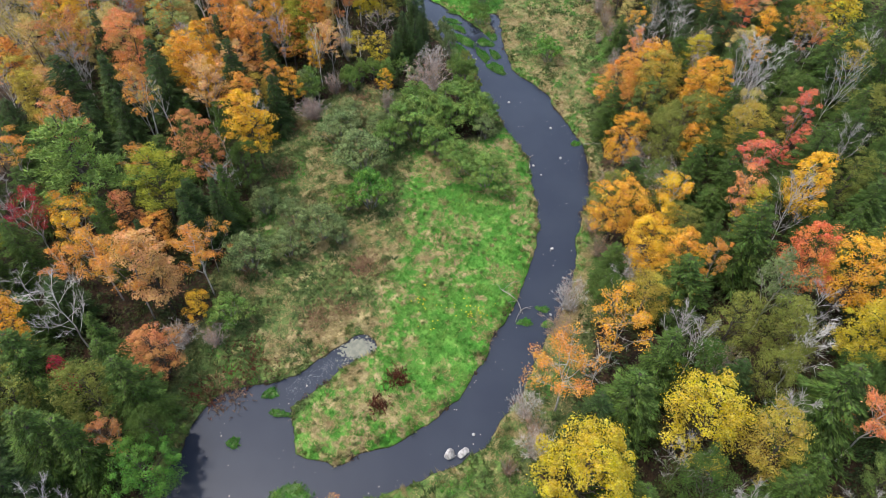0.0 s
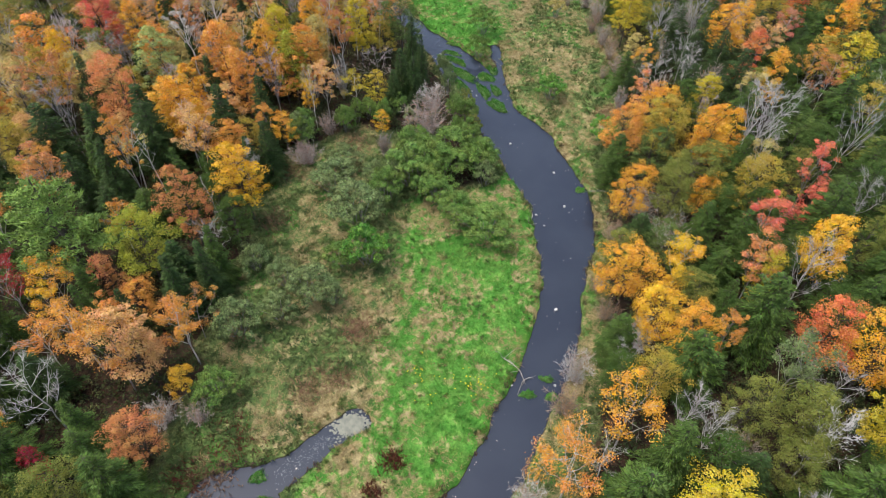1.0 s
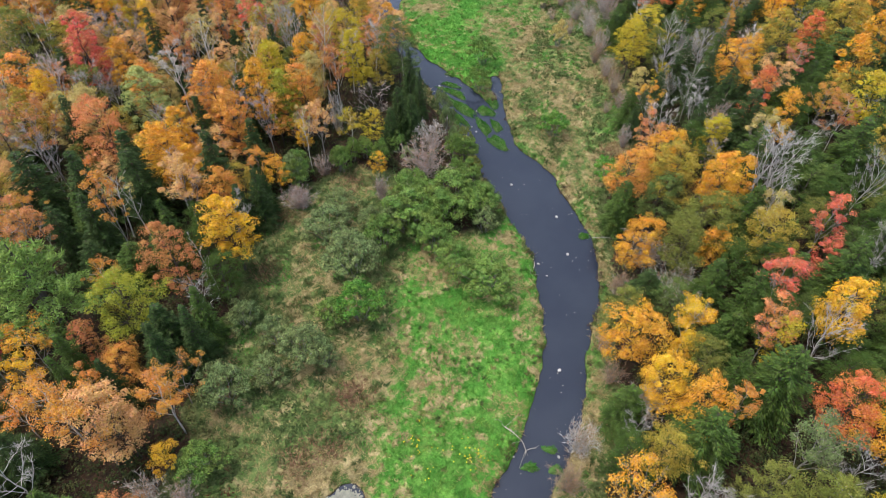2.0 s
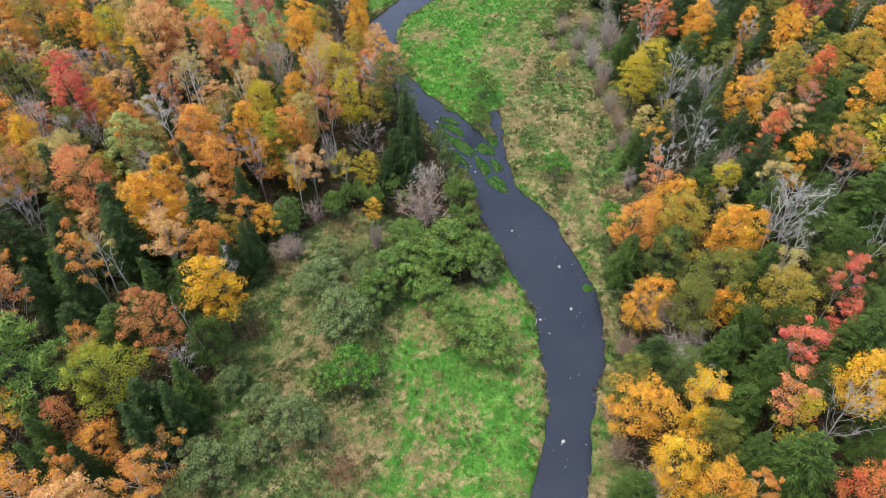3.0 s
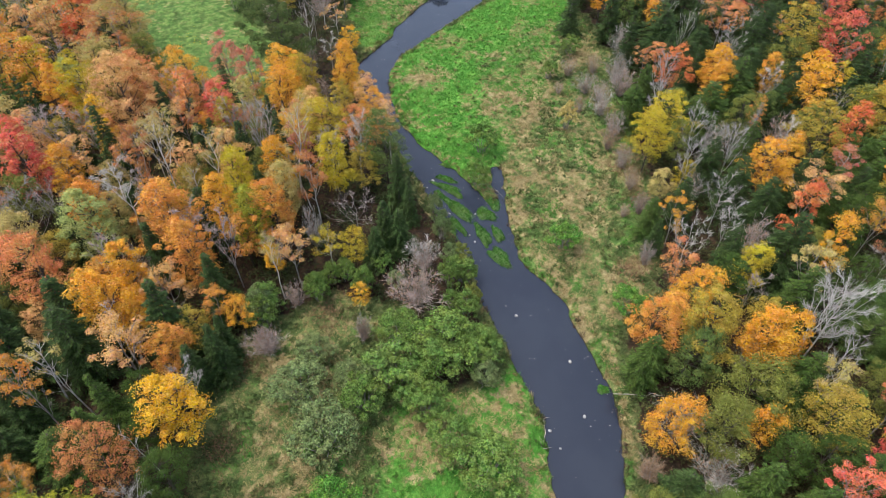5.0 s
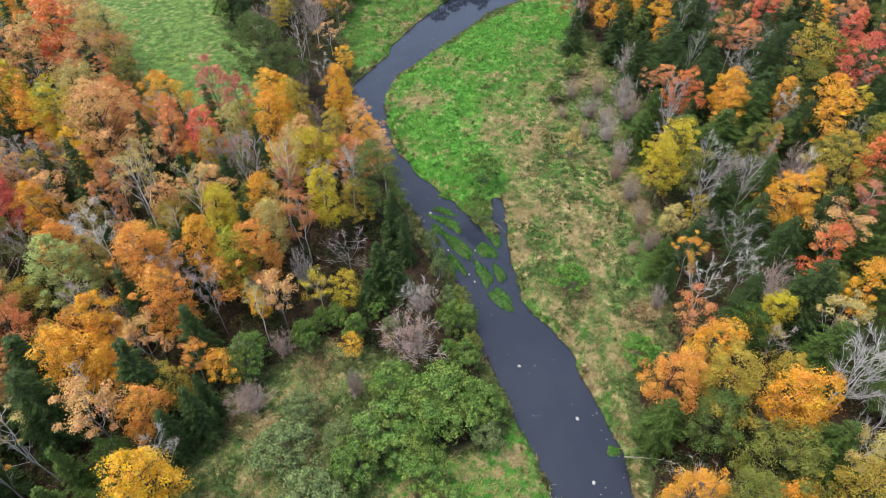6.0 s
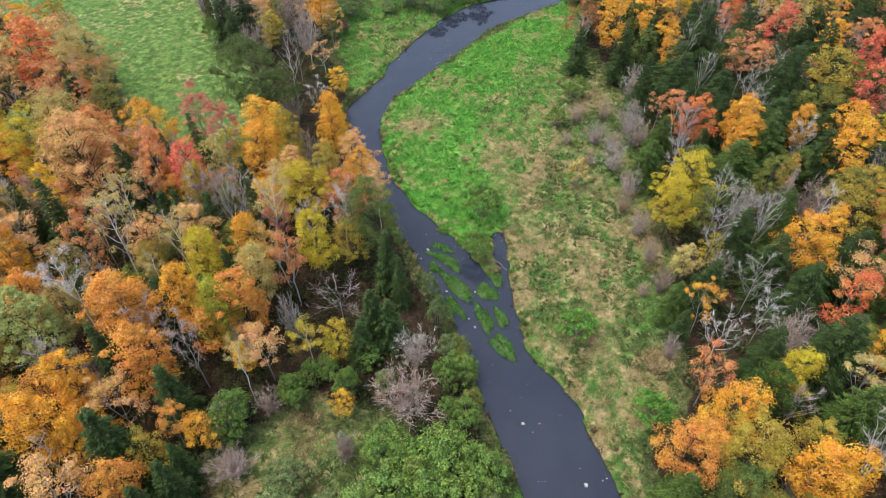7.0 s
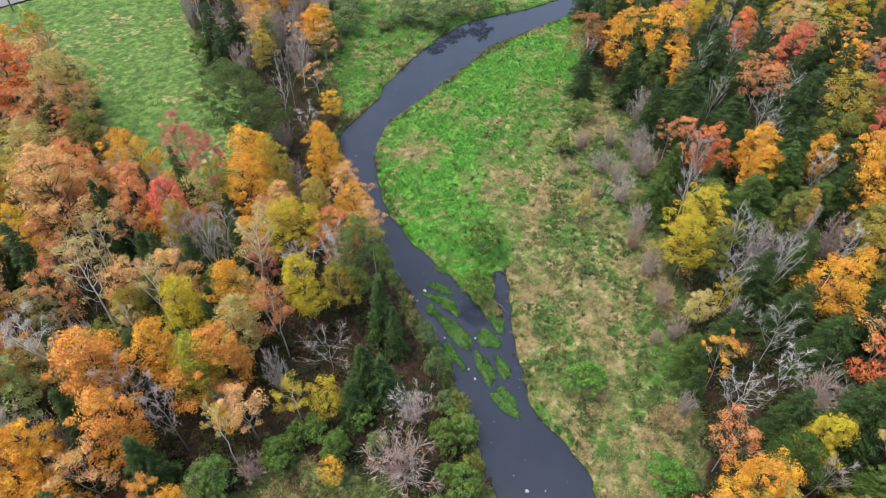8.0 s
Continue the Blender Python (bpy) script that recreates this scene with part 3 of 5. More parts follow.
# open ground, and how green (0-1) and how dry (0-1) each piece is
OPEN = {
    "tongue": ([(-8, 41), (-6, 51), (-7, 69), (-2, 75), (10, 79), (15, 68), (14, 57), (11, 49), (7, 41), (4, 34), (-1, 31), (-9, 26), (-15, 27), (-15, 31), (-10, 36)], 0.82, 0.35),
    "west_strip": ([(-29, 32), (-26, 44), (-25, 54), (-25, 78), (-23, 87), (-14, 91), (-5, 88), (-5, 72), (-6, 57), (-7, 41), (-12, 40), (-19, 35), (-25, 32)], 0.22, 0.42),
    "east_bank": ([(10, 122), (24, 128), (33, 113), (28, 98), (24, 86), (22, 69), (19, 57), (19, 52), (16, 44), (13, 37), (9, 27), (5, 20), (-5, 20), (-3, 25), (12, 44), (14, 60), (14, 90)], 0.3, 0.38),
    "far_meadow": ([(33, 207), (17, 190), (3, 174), (-8, 161), (-10, 149), (-8, 135), (-2, 126), (4, 120), (8, 112), (10, 119), (12, 126), (19, 141), (25, 154), (28, 174), (35, 196)], 0.9, 0.26),
    "meadow_edge": ([(9, 157), (19, 172), (28, 177), (25, 147), (18, 134), (12, 128), (9.5, 141)], 0.3, 0.8),
    "dry_slope": ([(8, 120), (12, 126), (19, 141), (25, 154), (34, 176), (37, 156), (33, 129), (36, 119), (31, 101), (30, 94), (25, 88), (18, 88), (11, 114)], 0.32, 0.46),
    "west_field": ([(-125, 240), (-68, 226), (-57, 196), (-45, 179), (-36, 162), (-33, 143), (-44, 140), (-55, 151), (-66, 168), (-80, 180), (-125, 178)], 0.4, 0.14),
    "north_bank": ([(-22, 196), (-24, 226), (50, 236), (39, 216), (21, 208), (11, 198), (-1, 188), (-9, 174), (-15, 163), (-18, 170)], 0.55, 0.25),
}


def grain(x, y, scale, seed):
    """Smooth value noise over arrays, from -1 to 1."""
    table = np.random.default_rng(seed).uniform(-1, 1, (64, 64))
    u, v = x / scale, y / scale
    i, j = np.floor(u).astype(int), np.floor(v).astype(int)
    a, b = u - i, v - j
    a, b = a * a * (3 - 2 * a), b * b * (3 - 2 * b)
    g = lambda p, q: table[p % 64, q % 64]
    return (g(i, j) * (1 - a) + g(i + 1, j) * a) * (1 - b) + (g(i, j + 1) * (1 - a) + g(i + 1, j + 1) * a) * b


def chain_distance(x, y, stations):
    """Distance to a chain of stations with varying half-width; below 0 inside."""
    best = np.full(np.shape(x), 1e9)
    for (ax, ay, ar), (bx, by, br) in zip(stations, stations[1:]):
        dx, dy = bx - ax, by - ay
        t = np.clip(((x - ax) * dx + (y - ay) * dy) / (dx * dx + dy * dy), 0, 1)
        best = np.minimum(best, np.hypot(x - ax - dx * t, y - ay - dy * t) - (ar + (br - ar) * t))
    return best


def rounded(stations, n=4):
    """A smooth course through the stations."""
    p = np.array([stations[0], *stations, stations[-1]], float)
    out = []
    for k in range(1, len(p) - 2):
        for t in np.arange(n) / n:
            out.append(tuple(0.5 * (2 * p[k] + (p[k + 1] - p[k - 1]) * t + (2 * p[k - 1] - 5 * p[k] + 4 * p[k + 1] - p[k + 2]) * t * t + (3 * p[k] - p[k - 1] - 3 * p[k + 1] + p[k + 2]) * t ** 3)))
    return out + [stations[-1]]


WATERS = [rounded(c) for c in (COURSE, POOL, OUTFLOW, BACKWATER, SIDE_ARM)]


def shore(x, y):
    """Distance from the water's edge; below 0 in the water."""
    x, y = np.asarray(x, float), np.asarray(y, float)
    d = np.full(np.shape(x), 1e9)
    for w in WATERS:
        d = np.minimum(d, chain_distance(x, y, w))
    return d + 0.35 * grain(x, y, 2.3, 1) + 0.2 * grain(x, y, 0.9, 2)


def inside(x, y, corners):
    """Signed distance to a plot of open ground; above 0 inside."""
    d, odd = np.full(np.shape(x), 1e9), np.zeros(np.shape(x), bool)
    for (ax, ay), (bx, by) in zip(corners, corners[1:] + corners[:1]):
        dx, dy = bx - ax, by - ay
        t = np.clip(((x - ax) * dx + (y - ay) * dy) / (dx * dx + dy * dy), 0, 1)
        d = np.minimum(d, np.hypot(x - ax - dx * t, y - ay - dy * t))
        if dy:
            odd ^= ((ay > y) != (by > y)) & (x < dx * (y - ay) / dy + ax)
    return np.where(odd, d, -d)


def soft(v, a, b):
    t = np.clip((v - a) / (b - a), 0, 1)
    return t * t * (3 - 2 * t)


def covers(x, y):
    """How lush, how dry and how leaf-littered the ground is."""
    x, y = np.asarray(x, float), np.asarray(y, float)
    lush, dry, opened, total = 0 * x, 0 * x, np.full(np.shape(x), -99.0), 1e-6 + 0 * x
    jitter = 1.5 * grain(x, y, 5.0, 3) + 0.8 * grain(x, y, 1.7, 4)
    for corners, l, d in OPEN.values():
        s = inside(x, y, corners) + jitter
        w = soft(s, -2.0, 2.5)
        lush, dry, total, opened = lush + w * l, dry + w * d, total + w, np.maximum(opened, s)
    lush, dry = lush / np.maximum(total, 0.3), dry / np.maximum(total, 0.3)
    edge = shore(x, y)
    rim = soft(edge, 5.0, 0.5)
    brink = soft(edge, 1.9, 0.6) * soft(grain(x, y, 6.0, 5), -0.5, 0.1)
    lush = np.clip(lush + 0.1 * rim * soft(grain(x, y, 6.0, 5), -0.4, 0.2) + 0.06 * brink, 0, 1)
    dry = np.clip(dry + 0.2 * rim * soft(grain(x, y, 4.5, 9), -0.3, 0.5) + 0.26 * grain(x, y, 8.0, 10) + 0.14 * grain(x, y, 3.4, 12) - 0.12 * brink, 0, 1)
    litter = soft(opened, -0.8, -4.5) * soft(edge, 0.8, 2.5)
    return lush, dry, litter


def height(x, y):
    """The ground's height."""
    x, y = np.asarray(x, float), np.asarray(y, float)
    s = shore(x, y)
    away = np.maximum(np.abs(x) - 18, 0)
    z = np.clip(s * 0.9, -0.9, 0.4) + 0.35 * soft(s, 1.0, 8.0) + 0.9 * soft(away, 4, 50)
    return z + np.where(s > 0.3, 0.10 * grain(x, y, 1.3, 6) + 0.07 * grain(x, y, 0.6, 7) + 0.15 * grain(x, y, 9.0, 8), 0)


def steps_to(a, b, d, far):
    """Even steps between a and b, then ever longer ones out to far on both sides."""
    mid = list(np.arange(a, b + d / 2, d))
    reach, out = d, 0.0
    tail = []
    while out < far:
        reach *= 1.5
        out += reach
        tail.append(out)
    return np.array([a - t for t in reversed(tail)] + mid + [b + t for t in tail])


gx, gy = steps_to(-100, 72, 0.55, 2500), steps_to(14, 216, 0.55, 2500)
X, Y = np.meshgrid(gx, gy)
Z = height(X, Y)
near = (X > -130) & (X < 130) & (Y > -40) & (Y < 300)
Z = np.where(near, Z, 1.6)
i = np.arange(X.size).reshape(X.shape)
me = smooth(mesh_np("ground", np.stack([X, Y, Z], -1).reshape(-1, 3), np.stack([i[:-1, :-1], i[:-1, 1:], i[1:, 1:], i[1:, :-1]], -1).reshape(-1, 4)))
lush, dry, litter = covers(X, Y)
att = me.attributes.new("cover", "FLOAT_COLOR", "POINT")
att.data.foreach_set("color", np.stack([lush, dry, litter, np.ones_like(lush)], -1).astype(np.float32).ravel())
me.materials.append(GROUND)
ground = tagged(new("ground", me), "green and straw-coloured meadow with brown leaf litter under trees", "ground", kind="structure")

wx, wy = np.meshgrid(np.linspace(-45, 90, 28), np.linspace(-20, 245, 54))
i = np.arange(wx.size).reshape(wx.shape)
me = mesh_np("water", np.stack([wx, wy, 0 * wx], -1).reshape(-1, 3), np.stack([i[:-1, :-1], i[:-1, 1:], i[1:, 1:], i[1:, :-1]], -1).reshape(-1, 4))
me.materials.append(WATER)
tagged(new("river_water", me), "dark slow river water reflecting a grey sky", "river", kind="structure")

# ---- single trees and shrubs that can be told apart ----
plant("maple", "redorange", -70.9, 154.7, 18.0, 3.6)
plant("maple", "palegold", -60.9, 153.7, 18.0, 4.8)
plant("sparse", "rust", -59.3, 144.1, 17.0, 6.8)
plant("maple", "amber", -44.8, 138.1, 14.0, 3.9)
plant("maple", "olive", -52.8, 140.6, 14.0, 2.7)
plant("maple", "gold2", -57.7, 127.9, 17.0, 3.8)
plant("maple", "paleorange", -50.4, 125.3, 18.0, 5.8)
plant("maple", "darkgreen", -30.0, 150.6, 18.0, 6.6)
plant("maple", "gold", -38.7, 194.3, 11.0, 3.4)
plant("maple", "orange", -26.0, 191.1, 8.0, 2.5)
plant("bareshrub", "pinkgrey", -27.2, 178.8, 9.0, 4.7)
plant("bareshrub", "pinkgrey", -33.8, 188.8, 9.0, 4.3)
plant("sparse", "paleorange", -22.2, 168.9, 8.0, 3.8)
plant("bare", "white", -21.4, 152.8, 9.0, 3.0)
plant("bareshrub", "pinkgrey", -25.5, 149.9, 9.0, 2.9)
plant("maple", "gold", -16.1, 141.0, 12.0, 3.0)
plant("maple", "gold", -18.0, 160.4, 7.0, 2.1)
plant("maple", "gold2", -26.1, 140.9, 11.0, 2.3)
plant("maple", "amber", -26.3, 131.2, 14.0, 4.2)
plant("bareshrub", "pinkgrey", -21.6, 138.3, 9.0, 3.4)
plant("bareshrub", "pinkgrey", -17.2, 132.8, 9.0, 3.5)
plant("maple", "paleorange", -20.9, 127.6, 12.0, 2.4)
plant("maple", "amber", -10.3, 127.5, 12.0, 2.9)
plant("maple", "coral", -12.1, 122.3, 12.0, 3.1)
plant("maple", "red", -35.3, 125.9, 15.0, 3.0)
plant("maple", "coral", -41.3, 127.4, 15.0, 2.8)
plant("maple", "palegold", -32.2, 128.7, 14.0, 2.0)
plant("conifer", "dark", -44.2, 124.7, 15.0, 2.5)
plant("maple", "gold2", -18.3, 122.6, 13.0, 4.3)
plant("maple", "coral", -49.2, 131.7, 16.0, 3.7)
plant("bare", "pinkgrey", -11.5, 104.7, 9.0, 4.6)
plant("bareshrub", "white", -1.6, 98.4, 6.0, 3.2)
plant("bareshrub", "pinkgrey", -2.4, 91.6, 7.0, 5.0)
plant("maple", "gold", -9.6, 90.5, 5.0, 1.3)
plant("maple", "brown", 32.5, 179.9, 13.0, 4.3)
plant("sparse", "amber", 40.1, 181.1, 14.0, 3.5)
plant("maple", "amber", 46.7, 176.1, 15.0, 5.0)
plant("conifer", "dark", 37.5, 165.9, 13.0, 3.2)
plant("conifer", "dark", 44.0, 171.0, 12.0, 3.3)
plant("maple", "gold2", 61.9, 191.5, 14.0, 3.7)
plant("maple", "redorange", 63.0, 179.7, 13.0, 2.6)
plant("conifer2", "dark", 54.3, 170.0, 14.0, 4.4)
plant("conifer2", "dark", 46.2, 159.7, 12.0, 4.1)
plant("sparse", "coral", 58.3, 158.1, 14.0, 5.5)
plant("maple", "red", 69.2, 171.4, 14.0, 3.4)
plant("maple", "paleorange", 74.6, 183.4, 14.0, 3.5)
plant("sparse", "orange", 80.1, 172.5, 14.0, 3.6)
plant("maple", "gold2", 86.2, 186.4, 15.0, 4.2)
plant("maple", "olivegold", 70.6, 150.7, 15.0, 4.1)
plant("conifer2", "dark", 63.3, 151.5, 15.0, 4.8)
plant("conifer2", "dark", 76.0, 164.5, 13.0, 3.7)
plant("conifer2", "dark", 92.5, 182.6, 13.0, 3.5)
plant("conifer2", "dark", 65.0, 174.3, 12.0, 2.8)
plant("maple", "red", 81.4, 159.9, 14.0, 2.3)
plant("maple", "redorange", 44.0, 140.3, 13.0, 3.2)
plant("maple", "amber", 51.1, 140.3, 13.0, 2.8)
plant("conifer2", "dark", 51.9, 151.4, 11.0, 3.9)
plant("conifer2", "dark", 57.1, 140.3, 12.0, 4.1)
plant("maple", "amber", 60.4, 138.4, 12.0, 1.9)
plant("maple", "amber", 64.1, 130.7, 14.0, 3.9)
plant("conifer2", "dark", 61.1, 131.3, 12.0, 3.4)
plant("maple", "gold2", 38.0, 125.3, 12.0, 4.2)
plant("conifer2", "green", 46.7, 128.8, 12.0, 4.6)
plant("maple", "orange", 55.7, 128.4, 9.0, 1.3)
plant("maple", "olive", 50.8, 125.4, 12.0, 3.2)
plant("bareshrub", "white", 38.7, 160.1, 8.0, 2.6)
plant("bareshrub", "pinkgrey", 36.0, 143.7, 7.0, 3.1)
plant("bareshrub", "white", 30.9, 137.0, 6.0, 2.7)
plant("bareshrub", "pinkgrey", 32.1, 130.3, 6.0, 2.8)
plant("conifer2", "green", 35.4, 133.3, 9.0, 3.0)
plant("deadconifer", "grey", 52.0, 122.2, 12.0, 2.3)
plant("bareshrub", "white", 47.3, 123.2, 8.0, 3.4)
plant("bareshrub", "pinkgrey", 57.9, 123.8, 9.0, 3.6)
plant("maple", "amber", 50.8, 111.6, 13.0, 3.9)
plant("conifer2", "dark", 45.3, 108.9, 12.0, 3.1)
plant("conifer2", "dark", 54.6, 108.4, 13.0, 3.1)
plant("maple", "palegold", 35.0, 111.5, 8.0, 1.7)
plant("sparse", "amber", 34.6, 102.5, 10.0, 2.4)
plant("conifer2", "green", 32.1, 104.6, 8.0, 2.1)
plant("sparse", "coral", 31.9, 91.7, 11.0, 2.9)
plant("bare", "white", 35.0, 97.4, 11.0, 3.1)
plant("bare", "grey", 41.9, 105.5, 11.0, 3.4)
plant("bare", "white", 41.1, 100.0, 11.0, 2.2)
plant("bareshrub", "white", 39.9, 110.9, 8.0, 2.2)
plant("bareshrub", "pinkgrey", 45.4, 99.0, 9.0, 3.7)
plant("maple", "gold2", 41.2, 92.3, 11.0, 2.2)
plant("maple", "redorange", 50.8, 100.4, 14.0, 2.1)
plant("conifer2", "dark", 46.8, 94.4, 14.0, 3.9)
plant("conifer2", "dark", 47.3, 103.8, 12.0, 3.3)
plant("conifer2", "dark", 40.0, 95.3, 11.0, 2.5)
plant("maple", "olive", 34.3, 88.4, 10.0, 1.7)
plant("shrub", "bright", 26.2, 90.2, 4.0, 2.6)
plant("shrub", "bright", 19.3, 102.2, 4.0, 2.7)
plant("pine", "pinegreen", -45.0, 58.8, 17.0, 7.2)
plant("maple", "yellowgreen", -36.1, 59.0, 14.0, 3.8)
plant("maple", "gold", -26.8, 71.0, 13.5, 3.0)
plant("maple", "rust", -32.4, 65.4, 14.0, 3.2)
plant("conifer", "dark", -48.7, 79.2, 14.0, 3.4)
plant("conifer", "dark", -43.7, 84.0, 14.0, 4.0)
plant("conifer", "dark", -31.9, 83.2, 15.0, 3.5)
plant("conifer", "dark", -25.6, 80.1, 11.0, 2.2)
plant("conifer", "dark", -44.7, 72.1, 13.0, 2.8)
plant("conifer", "dark", -31.6, 57.2, 10.0, 3.3)
plant("sparse", "crimson", -49.3, 52.1, 12.0, 3.1)
plant("sparse", "amber", -44.5, 53.2, 11.0, 3.1)
plant("maple", "gold2", 25.0, 26.9, 12.0, 4.3)
plant("maple", "olivegold", 29.9, 23.9, 12.0, 3.0)
plant("maple", "gold2", 12.1, 21.6, 12.0, 4.8)
plant("sparse", "amber", 18.3, 36.7, 12.0, 3.7)
plant("sparse", "orange", 12.0, 31.6, 12.0, 3.9)
plant("maple", "redorange", 40.9, 45.5, 14.0, 3.2)
plant("maple", "amber", 44.7, 42.9, 15.0, 4.0)
plant("conifer2", "green", 35.9, 28.2, 14.0, 4.0)
plant("conifer2", "green", 18.0, 29.4, 11.0, 3.6)
plant("maple", "olive", 29.9, 37.4, 12.0, 2.9)
plant("conifer2", "green", 26.7, 43.9, 11.0, 3.8)
plant("maple", "amber", 27.1, 45.7, 12.0, 2.9)
plant("sparse", "greygreen", 35.4, 41.0, 14.0, 3.0)
plant("maple", "olive", 35.4, 35.6, 13.0, 2.6)
plant("maple", "gold2", 42.4, 35.2, 14.0, 2.3)
plant("bare", "white", 35.5, 33.5, 12.0, 2.5)
plant("bareshrub", "pinkgrey", 29.4, 34.8, 8.0, 2.1)
plant("sparse", "coral", 38.8, 25.8, 13.0, 2.3)
plant("bareshrub", "white", 8.6, 31.0, 5.0, 2.3)
plant("bareshrub", "white", 9.3, 26.7, 5.0, 2.5)
plant("bareshrub", "white", 15.2, 45.1, 6.0, 2.7)
plant("bareshrub", "tan", 13.4, 40.9, 5.0, 2.6)
plant("bareshrub", "tan", 9.5, 28.5, 5.0, 2.0)
plant("conifer2", "green", -40.9, 32.9, 12.0, 3.4)
plant("conifer2", "green", -35.6, 24.4, 13.0, 3.3)
plant("conifer2", "green", -30.1, 30.4, 12.0, 3.0)
plant("conifer", "green", -32.3, 24.1, 13.0, 2.8)
plant("maple", "bright", -27.1, 23.0, 8.0, 3.3)
plant("maple", "olive", -33.7, 29.9, 12.0, 3.0)
plant("maple", "green", -27.1, 27.1, 8.0, 2.4)
plant("maple", "olive", -40.4, 28.9, 13.0, 2.1)
plant("sparse", "orange", -34.0, 43.1, 14.0, 3.4)
plant("maple", "paleorange", -31.8, 43.9, 14.0, 2.8)
plant("maple", "amber", -44.6, 36.8, 12.0, 1.8)
plant("bare", "white", -39.5, 38.4, 13.0, 3.6)
plant("maple", "crimson", -37.9, 32.3, 8.0, 1.1)
plant("sparse", "rust", -30.6, 25.7, 9.0, 1.6)
plant("bareshrub", "white", -29.5, 39.6, 4.0, 2.6)
plant("shrub", "leafgreen", -24.6, 42.7, 4.0, 2.6)
plant("shrub", "greygreen", -24.3, 51.2, 5.0, 3.2)
plant("maple", "gold", -27.9, 42.5, 6.0, 1.5)
plant("shrub", "leafgreen", -4.3, 78.6, 6.0, 4.6)
plant("shrub", "leafgreen", 1.5, 82.9, 6.5, 5.0)
plant("shrub", "leafgreen", 6.0, 82.4, 5.0, 3.4)
plant("shrub", "leafgreen", -0.7, 74.9, 4.5, 3.0)
plant("shrub", "greygreen", -11.9, 70.9, 6.0, 4.4)
plant("shrub", "bright", -10.0, 62.8, 6.0, 3.3)
plant("shrub", "greygreen", -16.0, 77.0, 5.0, 3.9)
plant("shrub", "leafgreen", 2.2, 70.6, 4.5, 3.3)
plant("shrub", "leafgreen", 6.2, 67.8, 4.5, 4.1)
plant("shrub", "leafgreen", 9.0, 64.8, 2.0, 1.2)
plant("shrub", "greygreen", -19.9, 53.6, 4.0, 2.4)
plant("shrub", "greygreen", -16.2, 56.7, 5.0, 3.3)
plant("shrub", "greygreen", -20.1, 59.0, 4.0, 2.3)
plant("shrub", "greygreen", -24.4, 61.6, 4.0, 2.3)
plant("shrub", "leafgreen", -22.5, 87.9, 5.0, 2.4)
plant("bareshrub", "pinkgrey", -18.7, 91.4, 5.0, 2.2)
plant("shrub", "leafgreen", -15.9, 92.2, 4.0, 1.9)
plant("shrub", "leafgreen", 4.1, 96.0, 4.0, 2.5)
plant("shrub", "leafgreen", 4.4, 89.7, 4.0, 2.4)
plant("shrub", "greygreen", -14.9, 82.2, 4.0, 2.7)
plant("bare", "grey", 58.2, 79.3, 14.0, 3.4)
plant("bareshrub", "grey", 28.4, 72.4, 5.0, 4.2)
plant("conifer2", "green", 22.1, 33.5, 12.0, 2.8)
plant("bareshrub", "grey", 22.9, 49.1, 7.0, 3.1)
plant("maple", "green", 25.4, 32.0, 12.0, 1.9)
plant("bare", "grey", 38.9, 39.1, 12.0, 2.1)
plant("bare", "grey", 24.8, 38.1, 9.0, 2.1)
plant("shrub", "leafgreen", -4.3, 84.5, 5.5, 3.5)
plant("shrub", "leafgreen", 0.2, 80.7, 5.5, 3.7)
plant("shrub", "leafgreen", 5.0, 83.3, 4.5, 2.6)
plant("shrub", "greygreen", -6.5, 79.3, 5.0, 2.8)
plant("shrub", "leafgreen", -2.1, 77.4, 5.0, 3.3)
plant("shrub", "greygreen", 6.4, 79.1, 4.0, 2.2)
plant("shrub", "greygreen", -10.1, 78.3, 4.0, 2.4)
plant("shrub", "leafgreen", -9.8, 93.1, 5.0, 1.8)
plant("shrub", "leafgreen", -14.3, 95.1, 4.0, 1.6)
plant("shrub", "olive", 4.0, 99.3, 3.5, 1.5)
plant("shrub", "leafgreen", 4.8, 95.7, 3.5, 1.3)
plant("shrub", "leafgreen", 2.2, 94.7, 5.0, 1.9)
plant("shrub", "olive", 5.3, 91.7, 3.5, 1.4)
plant("shrub", "leafgreen", 2.5, 90.3, 4.0, 1.5)
plant("shrub", "greygreen", 1.2, 104.4, 5.0, 1.6)
plant("shrub", "greygreen", 0.1, 108.6, 5.0, 1.6)
plant("shrub", "leafgreen", -13.5, 62.2, 4.0, 2.3)
plant("shrub", "leafgreen", -8.1, 75.6, 5.0, 3.0)
plant("shrub", "greygreen", -13.6, 55.9, 3.5, 1.9)
plant("bareshrub", "pinkgrey", -25.8, 39.7, 3.5, 1.9)
plant("bareshrub", "brown", 6.5, 24.8, 3.0, 1.4)
plant("bareshrub", "tan", 20.2, 53.8, 4.0, 2.2)
plant("bareshrub", "brown", 20.3, 58.4, 3.0, 1.9)
plant("bareshrub", "tan", 23.7, 67.2, 4.0, 2.0)
plant("bareshrub", "tan", 30.5, 126.5, 5.0, 2.3)
plant("bareshrub", "pinkgrey", 31.8, 121.4, 5.0, 2.2)
plant("bareshrub", "tan", 32.1, 115.6, 5.0, 2.1)
plant("bareshrub", "pinkgrey", 32.3, 109.8, 5.0, 1.8)
plant("bareshrub", "pinkgrey", 31.6, 142.0, 5.0, 2.4)
plant("bareshrub", "tan", 32.2, 152.4, 5.0, 2.3)
plant("bareshrub", "pinkgrey", 30.6, 98.8, 5.0, 1.7)
plant("bareshrub", "tan", 27.2, 138.2, 4.0, 1.8)
